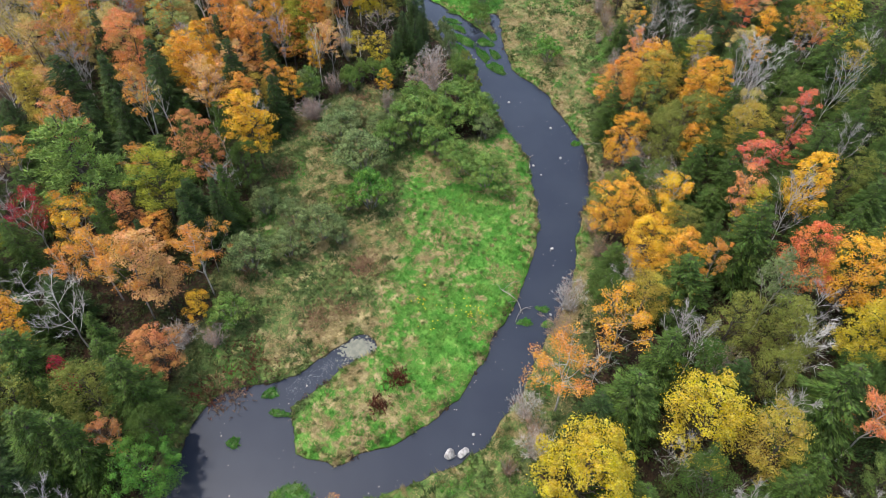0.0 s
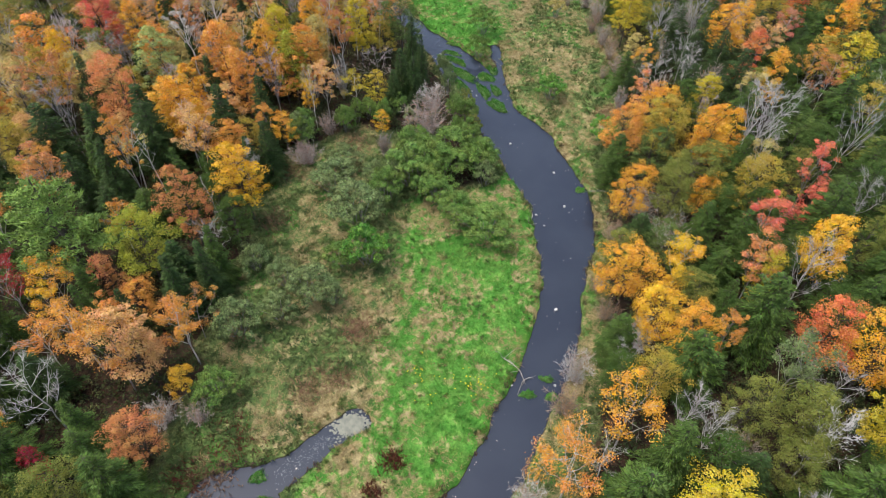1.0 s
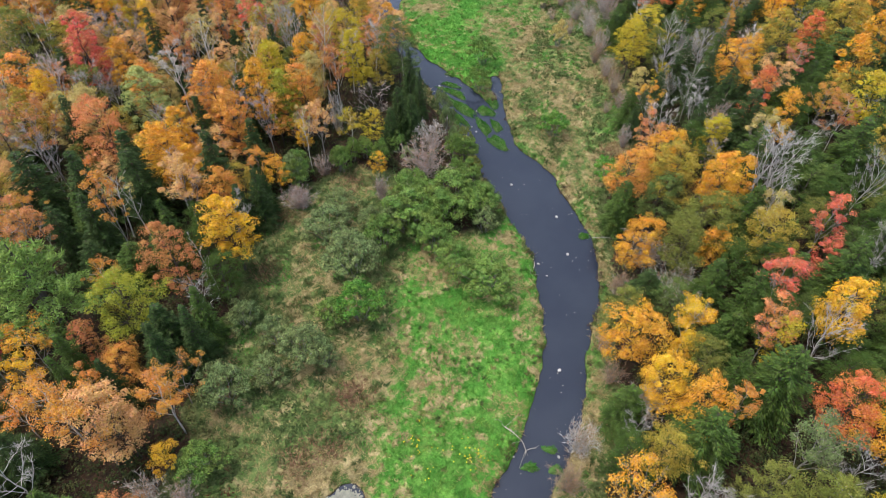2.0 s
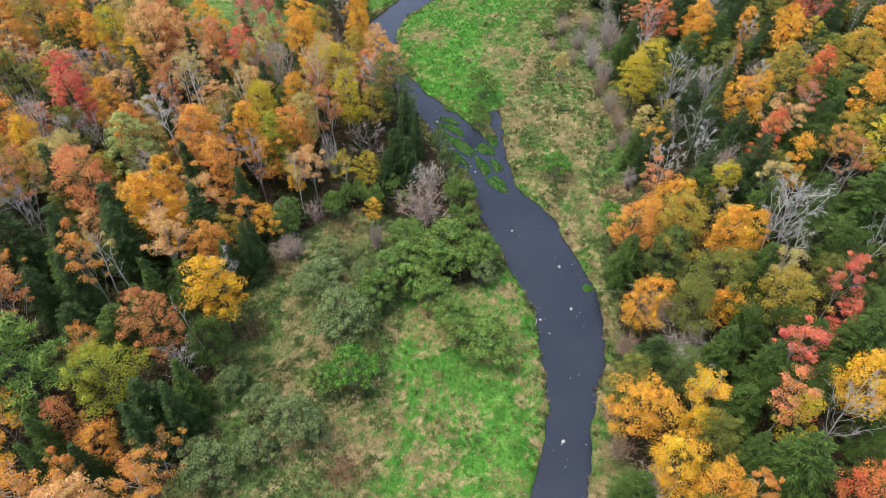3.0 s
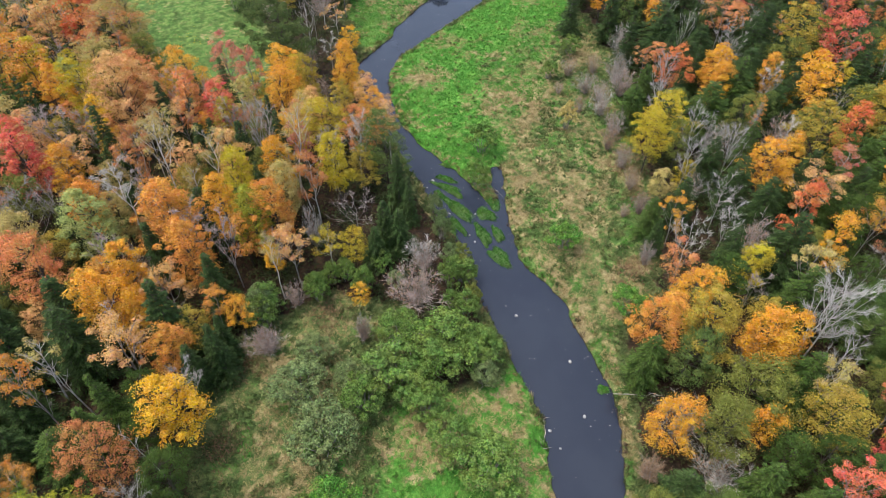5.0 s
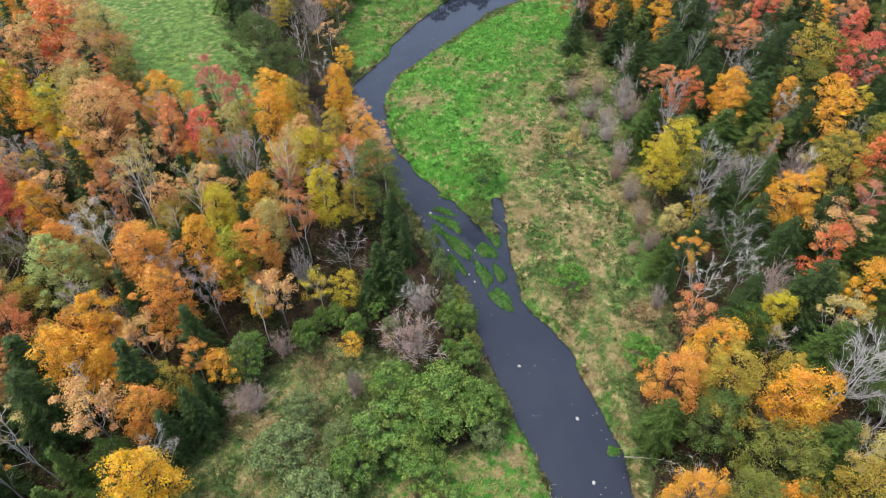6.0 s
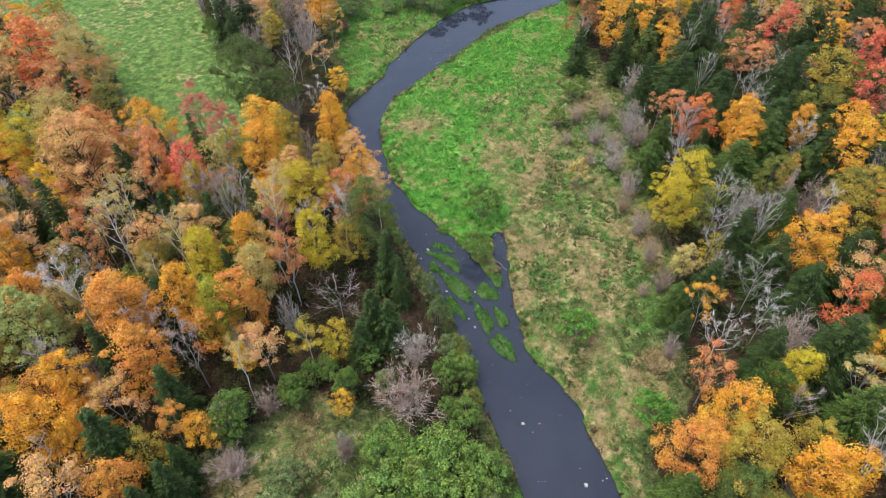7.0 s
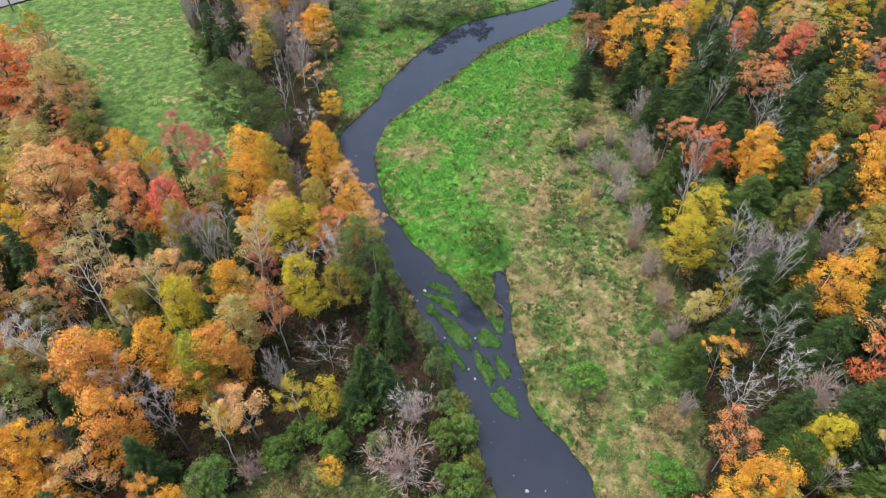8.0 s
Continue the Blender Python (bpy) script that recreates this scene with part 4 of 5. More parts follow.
plant("bareshrub", "tan", 24.2, 144.8, 3.0, 1.7)
plant("bareshrub", "tan", 29.8, 109.2, 3.0, 1.5)
plant("bare", "pinkgrey", -25.9, 173.7, 12.0, 3.6)
plant("bare", "pinkgrey", -26.8, 160.1, 12.0, 2.8)
plant("bare", "pinkgrey", -31.8, 182.1, 13.0, 3.5)
plant("conifer", "dark", -42.5, 178.2, 11.0, 2.6)
plant("shrub", "leafgreen", -47.9, 180.5, 6.0, 2.4)
plant("shrub", "leafgreen", -22.6, 89.8, 5.0, 2.7)
plant("shrub", "leafgreen", -16.1, 93.4, 4.0, 2.0)
plant("bareshrub", "pinkgrey", -20.8, 83.8, 4.0, 2.2)
plant("bareshrub", "grey", -9.0, 85.8, 5.0, 1.5)
plant("bare", "pinkgrey", -26.4, 165.0, 14.0, 3.7)
plant("sparse", "paleorange", -21.4, 177.8, 12.0, 2.9)
plant("maple", "amber", -24.8, 185.3, 12.0, 2.4)
plant("conifer", "dark", -45.5, 182.8, 15.0, 3.2)
plant("conifer", "dark", -42.2, 187.1, 17.0, 3.0)
plant("bare", "grey", -50.2, 190.1, 14.0, 3.0)
plant("shrub", "greygreen", -6.0, 202.8, 5.0, 4.7)
plant("shrub", "greygreen", 0.0, 199.8, 5.0, 4.0)
plant("shrub", "greygreen", -20.1, 197.0, 5.0, 4.5)
plant("shrub", "greygreen", -11.2, 198.2, 3.0, 2.3)
plant("shrub", "greygreen", 4.7, 205.8, 5.0, 4.1)
plant("shrub", "greygreen", 11.5, 207.3, 5.0, 3.4)
plant("shrub", "greygreen", -19.9, 207.5, 5.0, 4.1)
plant("bareshrub", "brown", -20.7, 189.5, 3.0, 2.5)
plant("bareshrub", "grey", 36.1, 148.5, 7.0, 3.4)
plant("bareshrub", "grey", 29.3, 145.0, 5.0, 2.9)
plant("bareshrub", "tan", 27.0, 151.6, 5.0, 2.5)
plant("shrub", "palegold", 24.0, 132.9, 5.0, 1.9)
plant("shrub", "leafgreen", 28.6, 160.4, 4.0, 2.4)
plant("shrub", "leafgreen", 8.2, 126.1, 5.0, 2.9)
plant("shrub", "leafgreen", 7.0, 117.2, 4.5, 2.3)
plant("shrub", "leafgreen", 23.0, 150.6, 3.5, 2.0)
plant("maple", "amber", 37.1, 174.5, 14.0, 3.6)
plant("maple", "amber", 47.0, 165.8, 12.0, 1.9)
plant("conifer", "dark", 39.0, 154.2, 13.0, 2.7)
plant("conifer2", "dark", 45.2, 154.1, 13.0, 4.3)
plant("bare", "white", 50.3, 167.4, 13.0, 2.3)
plant("maple", "palegold", 74.7, 177.0, 15.0, 4.2)
plant("maple", "red", 76.2, 146.2, 16.0, 3.7)
plant("sparse", "coral", 42.7, 145.3, 11.0, 2.0)
plant("maple", "amber", 49.9, 135.0, 12.0, 2.4)
plant("maple", "gold2", 35.0, 120.0, 13.0, 3.1)
plant("maple", "olive", 39.6, 119.5, 11.0, 2.5)
plant("conifer2", "green", 39.1, 140.3, 9.0, 2.5)
plant("conifer2", "green", 53.7, 134.9, 13.0, 3.8)
plant("maple", "amber", 68.1, 137.3, 13.0, 2.4)
plant("maple", "olivegold", 60.6, 117.9, 14.0, 4.1)
plant("bare", "grey", 42.0, 120.3, 12.0, 3.4)
plant("deadconifer", "grey", 43.0, 117.6, 14.0, 1.3)
plant("bare", "grey", 39.4, 114.1, 12.0, 2.4)
plant("bare", "grey", 46.7, 116.5, 12.0, 2.5)
plant("maple", "amber", 54.3, 113.4, 12.0, 1.7)
plant("bare", "white", 55.7, 118.3, 12.0, 2.1)
plant("maple", "redorange", 65.8, 119.1, 14.0, 2.2)
plant("maple", "gold2", 39.4, 113.9, 7.0, 1.6)
plant("sparse", "pink", 59.9, 109.1, 13.0, 2.3)
plant("sparse", "paleorange", 53.1, 103.4, 14.0, 3.8)
plant("maple", "amber", 52.6, 94.3, 14.0, 2.1)
plant("conifer", "dark", 32.1, 101.1, 7.0, 1.7)
plant("sparse", "palegold", 47.9, 89.1, 13.0, 2.7)
plant("conifer2", "green", 45.3, 86.1, 13.0, 3.3)
plant("bare", "pinkgrey", 40.3, 88.3, 10.0, 2.0)
plant("maple", "orange", 26.6, 83.0, 13.0, 3.4)
plant("maple", "amber", 31.6, 86.4, 13.0, 3.6)
plant("maple", "olivegold", 33.4, 82.2, 13.5, 4.2)
plant("maple", "olivegreen", 30.0, 78.7, 11.0, 3.4)
plant("maple", "olive", 35.0, 74.4, 12.0, 4.6)
plant("conifer2", "green", 41.4, 75.0, 12.0, 3.2)
plant("maple", "amber", 38.5, 79.7, 14.0, 2.8)
plant("maple", "amber", 41.0, 78.7, 14.0, 1.8)
plant("bareshrub", "grey", 38.1, 80.4, 8.0, 2.0)
plant("bare", "grey", 44.4, 80.9, 17.0, 3.4)
plant("bare", "grey", 44.1, 75.6, 15.0, 1.9)
plant("shrub", "greygreen", -22.9, 89.1, 5.0, 2.9)
plant("bareshrub", "pinkgrey", -21.4, 83.8, 4.5, 3.1)
plant("bareshrub", "pinkgrey", -9.0, 85.3, 4.0, 1.5)
plant("maple", "orange", -79.5, 128.5, 18.0, 5.8)
plant("maple", "olivegold", -76.8, 135.3, 18.0, 4.9)
plant("maple", "olive", -70.8, 112.0, 17.0, 5.4)
plant("conifer2", "green", -71.2, 127.5, 14.0, 2.7)
plant("maple", "orange", -68.8, 133.0, 18.0, 4.3)
plant("maple", "palegold", -57.4, 133.0, 18.0, 4.3)
plant("conifer", "dark", -49.5, 114.4, 17.0, 3.0)
plant("maple", "gold", -51.3, 117.6, 16.0, 1.8)
plant("maple", "red", -59.1, 108.4, 18.0, 3.3)
plant("bare", "pinkgrey", -56.0, 113.3, 18.0, 4.5)
plant("bare", "grey", -55.2, 99.1, 15.0, 4.2)
plant("maple", "palegreen", -44.6, 96.0, 16.0, 3.4)
plant("maple", "orange", -64.8, 100.7, 16.0, 3.3)
plant("maple", "gold", -60.8, 96.2, 15.0, 2.2)
plant("sparse", "rust", -57.5, 87.1, 17.0, 4.3)
plant("maple", "coral", -49.0, 88.8, 16.0, 4.2)
plant("maple", "amber", -38.6, 85.0, 15.0, 3.1)
plant("maple", "amber", -38.1, 90.3, 14.0, 2.5)
plant("maple", "orange", -35.8, 99.3, 16.0, 3.5)
plant("maple", "orange", -31.0, 92.2, 15.0, 2.9)
plant("birch", "white", -40.7, 99.9, 18.0, 2.8)
plant("birch", "palegold", -38.9, 108.6, 18.0, 3.4)
plant("birch", "palegold", -31.4, 108.6, 18.0, 2.4)
plant("maple", "gold2", -28.4, 107.2, 15.0, 2.8)
plant("maple", "yellowgreen", -24.8, 99.6, 14.0, 2.6)
plant("conifer2", "dark", -32.5, 102.4, 12.0, 2.6)
plant("maple", "orange", -26.3, 98.7, 11.0, 2.1)
plant("maple", "orange", -21.8, 100.9, 15.0, 2.7)
plant("maple", "amber", -22.9, 110.2, 15.0, 2.4)
plant("bare", "grey", -26.3, 116.2, 17.0, 2.4)
plant("birch", "palegold", -21.9, 114.5, 19.0, 3.4)
plant("sparse", "pink", -20.3, 115.1, 14.0, 2.1)
plant("maple", "gold", -22.1, 95.8, 8.0, 1.3)
plant("maple", "gold2", -14.8, 111.4, 15.0, 2.7)
plant("maple", "amber", -26.5, 136.4, 15.0, 3.3)
plant("maple", "amber", -16.0, 137.5, 16.0, 2.3)
plant("sparse", "pink", -32.1, 132.0, 17.0, 2.7)
plant("sparse", "pink", -36.8, 137.4, 16.0, 3.3)
plant("maple", "paleorange", -12.4, 131.8, 12.0, 3.1)
plant("maple", "olivegreen", -7.7, 116.9, 14.0, 4.1)
plant("bare", "white", -12.2, 117.4, 14.0, 2.6)
plant("conifer", "dark", -5.6, 110.5, 12.0, 2.4)
plant("conifer", "dark", -3.8, 107.8, 10.0, 1.6)
plant("conifer", "dark", -7.1, 102.0, 10.0, 2.4)
plant("shrub", "leafgreen", -7.4, 97.6, 3.5, 1.8)
plant("shrub", "leafgreen", -9.6, 94.2, 3.5, 1.7)
plant("shrub", "greygreen", -5.2, 94.2, 3.0, 1.6)
plant("shrub", "leafgreen", -12.4, 95.9, 3.5, 1.8)
plant("shrub", "greygreen", 2.4, 99.4, 3.5, 1.7)
plant("sparse", "gold2", -14.6, 98.2, 8.0, 2.4)
plant("maple", "gold2", -11.2, 98.4, 7.5, 2.0)
plant("conifer", "dark", -4.9, 101.3, 9.0, 2.4)
plant("conifer", "dark", -8.2, 98.6, 8.0, 2.2)
plant("bare", "white", 47.0, 82.3, 14.0, 4.6)
plant("sparse", "orange", -27.5, 86.7, 9.0, 1.7)
plant("conifer", "dark", -25.7, 82.9, 9.0, 1.7)
plant("conifer2", "dark", -41.4, 79.7, 14.0, 3.6)
plant("conifer2", "dark", -55.4, 78.8, 14.0, 3.6)
plant("bare", "grey", -55.2, 83.0, 15.0, 3.1)
plant("sparse", "orange", -41.4, 71.6, 18.0, 2.1)
plant("sparse", "rust", -50.6, 68.3, 14.0, 2.9)
plant("maple", "orange", -35.7, 52.5, 8.0, 2.4)
plant("maple", "rust", -39.0, 54.5, 10.0, 1.5)
plant("conifer", "dark", -30.7, 53.3, 12.0, 2.4)
plant("conifer", "dark", -28.1, 56.3, 11.0, 2.0)
plant("conifer", "dark", -35.2, 50.0, 10.0, 1.8)
plant("sparse", "gold", -42.4, 48.8, 12.0, 1.7)
plant("sparse", "orange", -38.7, 45.9, 12.0, 2.5)
plant("sparse", "orange", -36.1, 48.8, 10.0, 1.5)
plant("snag", "grey", -39.7, 74.4, 14.0, 1.5)
plant("snag", "grey", -29.4, 67.3, 11.0, 1.2)
plant("snag", "grey", -37.3, 81.7, 14.0, 1.7)
plant("maple", "amber", 25.3, 70.3, 12.0, 2.9)
plant("maple", "olive", 30.7, 68.9, 13.0, 3.2)
plant("maple", "amber", 35.3, 70.3, 10.0, 1.8)
plant("maple", "olivegold", 42.0, 69.8, 13.0, 3.5)
plant("sparse", "palegold", 42.5, 73.1, 13.0, 2.1)
plant("sparse", "red", 49.4, 71.1, 14.0, 2.2)
plant("maple", "red", 48.4, 67.4, 10.0, 1.4)
plant("sparse", "red", 40.4, 61.4, 13.0, 2.7)
plant("conifer2", "green", 48.2, 63.3, 14.0, 3.8)
plant("conifer2", "green", 36.6, 60.8, 12.0, 2.4)
plant("conifer2", "green", 33.1, 63.5, 11.0, 2.5)
plant("maple", "amber", 21.8, 56.1, 12.0, 3.6)
plant("sparse", "gold", 28.9, 57.3, 12.0, 2.5)
plant("maple", "gold", 27.5, 54.9, 9.0, 1.4)
plant("maple", "gold", 45.6, 57.4, 14.0, 2.8)
plant("sparse", "coral", 36.7, 55.0, 13.0, 2.4)
plant("maple", "gold2", 37.5, 53.9, 12.0, 1.6)
plant("bare", "grey", 41.9, 53.7, 13.0, 3.3)
plant("maple", "gold", 24.6, 49.9, 11.0, 3.2)
plant("conifer2", "green", 35.3, 48.9, 14.0, 3.7)
plant("conifer2", "green", 20.0, 47.8, 9.0, 2.3)
plant("sparse", "orange", 31.2, 46.6, 10.0, 1.7)
plant("maple", "green", 36.5, 66.4, 11.0, 2.0)
plant("conifer2", "green", 32.1, 50.9, 11.0, 1.8)
plant("bareshrub", "white", 30.8, 66.5, 6.0, 4.0)
plant("bareshrub", "tan", 24.1, 67.4, 4.0, 2.2)
plant("maple", "olivegold", 74.2, 122.9, 14.0, 5.1)
plant("maple", "amber", 80.7, 131.1, 16.0, 3.2)
plant("maple", "amber", 77.1, 117.0, 15.0, 2.6)
plant("maple", "amber", 71.1, 110.9, 13.0, 2.5)
plant("maple", "gold2", 68.2, 99.1, 13.0, 2.7)
plant("sparse", "orange", 60.3, 98.4, 12.0, 2.7)
plant("conifer2", "green", 60.4, 87.5, 13.0, 4.5)
plant("sparse", "rust", 62.0, 94.9, 12.0, 2.7)


# ---- the rest of the woods, between them ----
WEST_FAR = [("maple", "orange", 2), ("maple", "amber", 2), ("maple", "paleorange", 3), ("sparse", "rust", 3), ("sparse", "paleorange", 3), ("maple", "palegold", 2), ("birch", "palegold", 3), ("bare", "pinkgrey", 6), ("conifer", "dark", 5), ("maple", "gold2", 2), ("maple", "olivegold", 3), ("maple", "palegreen", 1)]
WEST_NEAR = [("conifer", "green", 6), ("conifer2", "green", 4), ("maple", "green", 3), ("maple", "olive", 3), ("sparse", "orange", 2), ("maple", "rust", 1), ("bare", "grey", 3), ("conifer2", "dark", 3), ("maple", "yellowgreen", 1)]
EAST = [("conifer2", "green", 8), ("maple", "green", 6), ("maple", "olive", 4), ("bare", "grey", 3), ("conifer2", "dark", 7), ("maple", "olivegreen", 4), ("conifer", "dark", 1), ("maple", "olivegold", 1)]
EAST_FAR = [("conifer", "dark", 6), ("maple", "amber", 1), ("maple", "coral", 1), ("bare", "grey", 4), ("bare", "white", 2), ("conifer2", "dark", 6), ("maple", "gold2", 1), ("maple", "olivegreen", 4), ("maple", "olive", 3), ("sparse", "rust", 2)]
STRIP = [("bareshrub", "pinkgrey", 5), ("sparse", "paleorange", 3), ("bare", "grey", 2), ("maple", "amber", 1), ("conifer", "dark", 1)]


def bag_for(x, y):
    """What grows where, with its usual height."""
    if x < 0 and y > 138 and x > -50:
        return STRIP, 9.0
    if x < 0:
        return (WEST_FAR, 14.0) if y > 76 else (WEST_NEAR, 11.0)
    return (EAST_FAR, 11.5) if y > 125 else (EAST, 11.0)


def fill(tries, seed, gap, low, high, thick, clear, bags=bag_for):
    """Plants the ground that is still free, keeping away from what stands."""
    g = np.random.default_rng(seed)
    px, py = g.uniform(-122, 122, tries), g.uniform(-12, 218, tries)
    free = np.full(tries, -99.0)
    for corners, l, d in OPEN.values():
        free = np.maximum(free, inside(px, py, corners))
    ok = (np.abs(px) < 46 + 0.39 * np.maximum(py - 22, -5)) & (free < -clear) & (shore(px, py) > 2.5) & ~((px > -46) & (px < 0) & (py > 136) & (py < 176)) & ~((px > -17) & (px < 8) & (py > 86) & (py < 114))
    for x, y in zip(px[ok], py[ok]):
        bag, tall = bags(x, y)
        if not bag:
            continue
        kind, tint, _ = pick.choices(bag, [b[2] for b in bag])[0]
        h = tall * pick.uniform(low, high)
        r = thick * {"conifer": 0.8, "bare": 0.95, "birch": 0.75}.get(kind, 1.0) * pick.uniform(0.75, 1.15)
        near = np.array(standing)
        if np.all(np.hypot(near[:, 0] - x, near[:, 1] - y) > gap * (r + near[:, 2])):
            plant(kind, tint, round(float(x), 1), round(float(y), 1), h, r, 2.5)


fill(17000, 9, 0.62, 0.7, 1.1, 3.0, 1.5)

# ---- lower trees that close the canopy between the tall ones ----
LOW_WEST = [("maple", "amber", 3), ("maple", "paleorange", 3), ("maple", "coral", 2), ("bareshrub", "white", 4), ("bareshrub", "pinkgrey", 3), ("maple", "olivegold", 3), ("maple", "gold2", 1), ("maple", "olive", 3)]
fill(4200, 21, 0.5, 0.6, 0.85, 2.4, 1.0, lambda x, y: (LOW_WEST, 13.0) if x < 0 and y > 80 else (None, 0))

# ---- low growth on the open ground ----


def scatter(n, x0, x1, y0, y1, seed):
    g = np.random.default_rng(seed)
    return g.uniform(x0, x1, n), g.uniform(y0, y1, n), g


def tufts(name, x, y, g, blades_each, tall, wide, lean, material, label, category):
    """Grass blades, one bent triangle each, in tufts."""
    n = len(x) * blades_each
    bx, by = np.repeat(x, blades_each) + g.normal(0, 0.12, n), np.repeat(y, blades_each) + g.normal(0, 0.12, n)
    foot = np.stack([bx, by, np.maximum(height(bx, by), 0.0) - 0.04], -1)
    size = np.repeat(g.uniform(0.6, 1.3, len(x)), blades_each) * g.uniform(0.6, 1.2, n)
    a = g.uniform(0, 6.283, n)
    across = np.stack([np.cos(a), np.sin(a), 0 * a], -1) * (wide * 0.5)
    drift = np.clip(np.repeat(g.normal(0, lean, (len(x), 2)), blades_each, 0) + g.normal(0, lean, (n, 2)), -1.6 * lean, 1.6 * lean)
    tip = foot + np.stack([drift[:, 0] * size, drift[:, 1] * size, tall * size], -1)
    verts = np.stack([foot - across, foot + across, tip], 1).reshape(-1, 3)
    me = mesh_np(name, verts, np.arange(3 * n).reshape(n, 3))
    me.materials.append(material)
    return tagged(new(name, me), label, category, kind="stuff")


x, y, g = scatter(210000, -62, 60, 20, 214, 21)
lush, dry, litter = covers(x, y)
land = (shore(x, y) > 0.15) & (litter < 0.4) & ~((x < -33) & (y > 134)) & (np.abs(x) < 48 + 0.42 * (y - 22))
patchy = dry + 0.5 * grain(x, y, 3.2, 31) + 0.35 * grain(x, y, 1.1, 32) + 0.25 * soft(shore(x, y), 3, 0.3) * (grain(x, y, 4.0, 33) > 0)
straw = land & (patchy > 0.52)
weedy = land & ~straw & (lush + 0.3 * grain(x, y, 2.6, 34) + 0.2 * grain(x, y, 0.9, 35) < 0.42)
green = land & ~straw & ~weedy
tufts("green_grass", x[green], y[green], g, 4, 0.36, 0.1, 0.2, GRASS, "short bright green meadow grass in tufts", "grass")
tufts("dry_grass", x[straw], y[straw], g, 6, 0.3, 0.075, 0.3, STRAW, "bent straw-coloured dry grass in tussocks", "grass")
tufts("weeds", x[weedy], y[weedy], g, 3, 0.42, 0.22, 0.3, WEED, "low mixed green weeds and rank herbs", "weeds")

# tall tussocks along the banks and over the rough ground
x, y, g = scatter(16000, -45, 45, 20, 212, 22)
lush, dry, litter = covers(x, y)
edge = shore(x, y)
keep = (edge > 0.1) & (litter < 0.5) & (g.uniform(0, 1, len(x)) < 0.10 + 0.5 * soft(edge, 1.6, 0.2) + 0.35 * dry)
half = g.uniform(0, 1, len(x)) < 0.35 + 0.5 * dry
tufts("straw_tussocks", x[keep & half], y[keep & half], g, 34, 0.4, 0.06, 0.24, STRAW, "drooping straw-coloured sedge tussocks beside the river", "sedge")
tufts("sedge_tussocks", x[keep & ~half], y[keep & ~half], g, 30, 0.46, 0.07, 0.24, WEED, "drooping green sedge tussocks beside the river", "sedge")

# a ragged fringe of sedge that hangs over the brink
x, y, g = scatter(60000, -30, 45, 20, 206, 27)
edge = shore(x, y)
keep = (edge > 0.12) & (edge < 1.3) & (grain(x, y, 1.6, 36) + 0.6 * grain(x, y, 5.0, 37) > -0.1) & (g.uniform(0, 1, len(x)) < 0.55)
half = grain(x, y, 2.4, 38) + 0.5 * grain(x, y, 0.8, 39) > 0.1
tufts("straw_fringe", x[keep & half], y[keep & half], g, 14, 0.5, 0.07, 0.26, STRAW, "tan sedge fringe hanging over the river bank", "sedge")
tufts("green_fringe", x[keep & ~half], y[keep & ~half], g, 14, 0.5, 0.08, 0.24, SEDGE, "dull green sedge fringe hanging over the river bank", "sedge")

# brambles along the edge of the woods, and thickets below the trees


def mounds(name, x, y, g, each, wide, tall, leaf, material, label, category):
    """Leafy mounds, wider than tall."""
    n = len(x) * each
    size = np.repeat(g.uniform(0.6, 1.25, len(x)), each)[:, None]
    q = unit(g.normal(size=(n, 3)))
    q[:, 2] = np.abs(q[:, 2])
    bx, by = np.repeat(x, each), np.repeat(y, each)
    lump = 1 + 0.3 * np.sin(q[:, :1] * 7 + bx[:, None]) * np.sin(q[:, 1:2] * 6 + by[:, None])
    at = np.stack([bx, by, height(bx, by)], -1) + q * (wide, wide, tall) * size * lump * g.uniform(0.6, 1.05, (n, 1))
    me = mesh_np(name, *cards(g, at, q + g.normal(size=(n, 3)) * 0.4 + (0, 0, 0.5), leaf, leaf * 0.9))
    me.materials.append(material)
    return tagged(new(name, me), label, category, kind="stuff")


x, y, g = scatter(14000, -62, 70, 18, 214, 23)
lush, dry, litter = covers(x, y)
keep = (shore(x, y) > 0.8) & (lush < 0.62) & (g.uniform(0, 1, len(x)) < 0.07 + 0.6 * soft(litter, 0.05, 0.5) * soft(litter, 1.02, 0.8) + 0.1 * (litter > 0.9))
mounds("brambles", x[keep], y[keep], g, 26, 0.8, 0.6, 0.26, WEED, "low tangled green brambles at the edge of woods", "brambles")
x, y, g = scatter(15500, -100, 100, -12, 212, 24)
lush, dry, litter = covers(x, y)
keep = (litter > 0.55) & (shore(x, y) > 1.5) & (np.abs(x) < 46 + 0.36 * (y - 22)) & (grain(x, y, 4.0, 51) > -0.95)
mounds("thicket", x[keep], y[keep], g, 62, 1.4, 2.3, 0.3, THICKET, "dull green undergrowth thicket beneath the trees", "undergrowth")
x, y, g = scatter(20000, -28, 45, 20, 205, 25)
edge = shore(x, y)
keep = (edge > -0.15) & (edge < 0.5) & (grain(x, y, 3.5, 52) > 0.15) & (g.uniform(0, 1, len(x)) < 0.5)
mounds("bank_brush", x[keep], y[keep], g, 26, 0.45, 0.5, 0.2, BRUSH, "dark reddish-brown brush along the river bank", "brush")

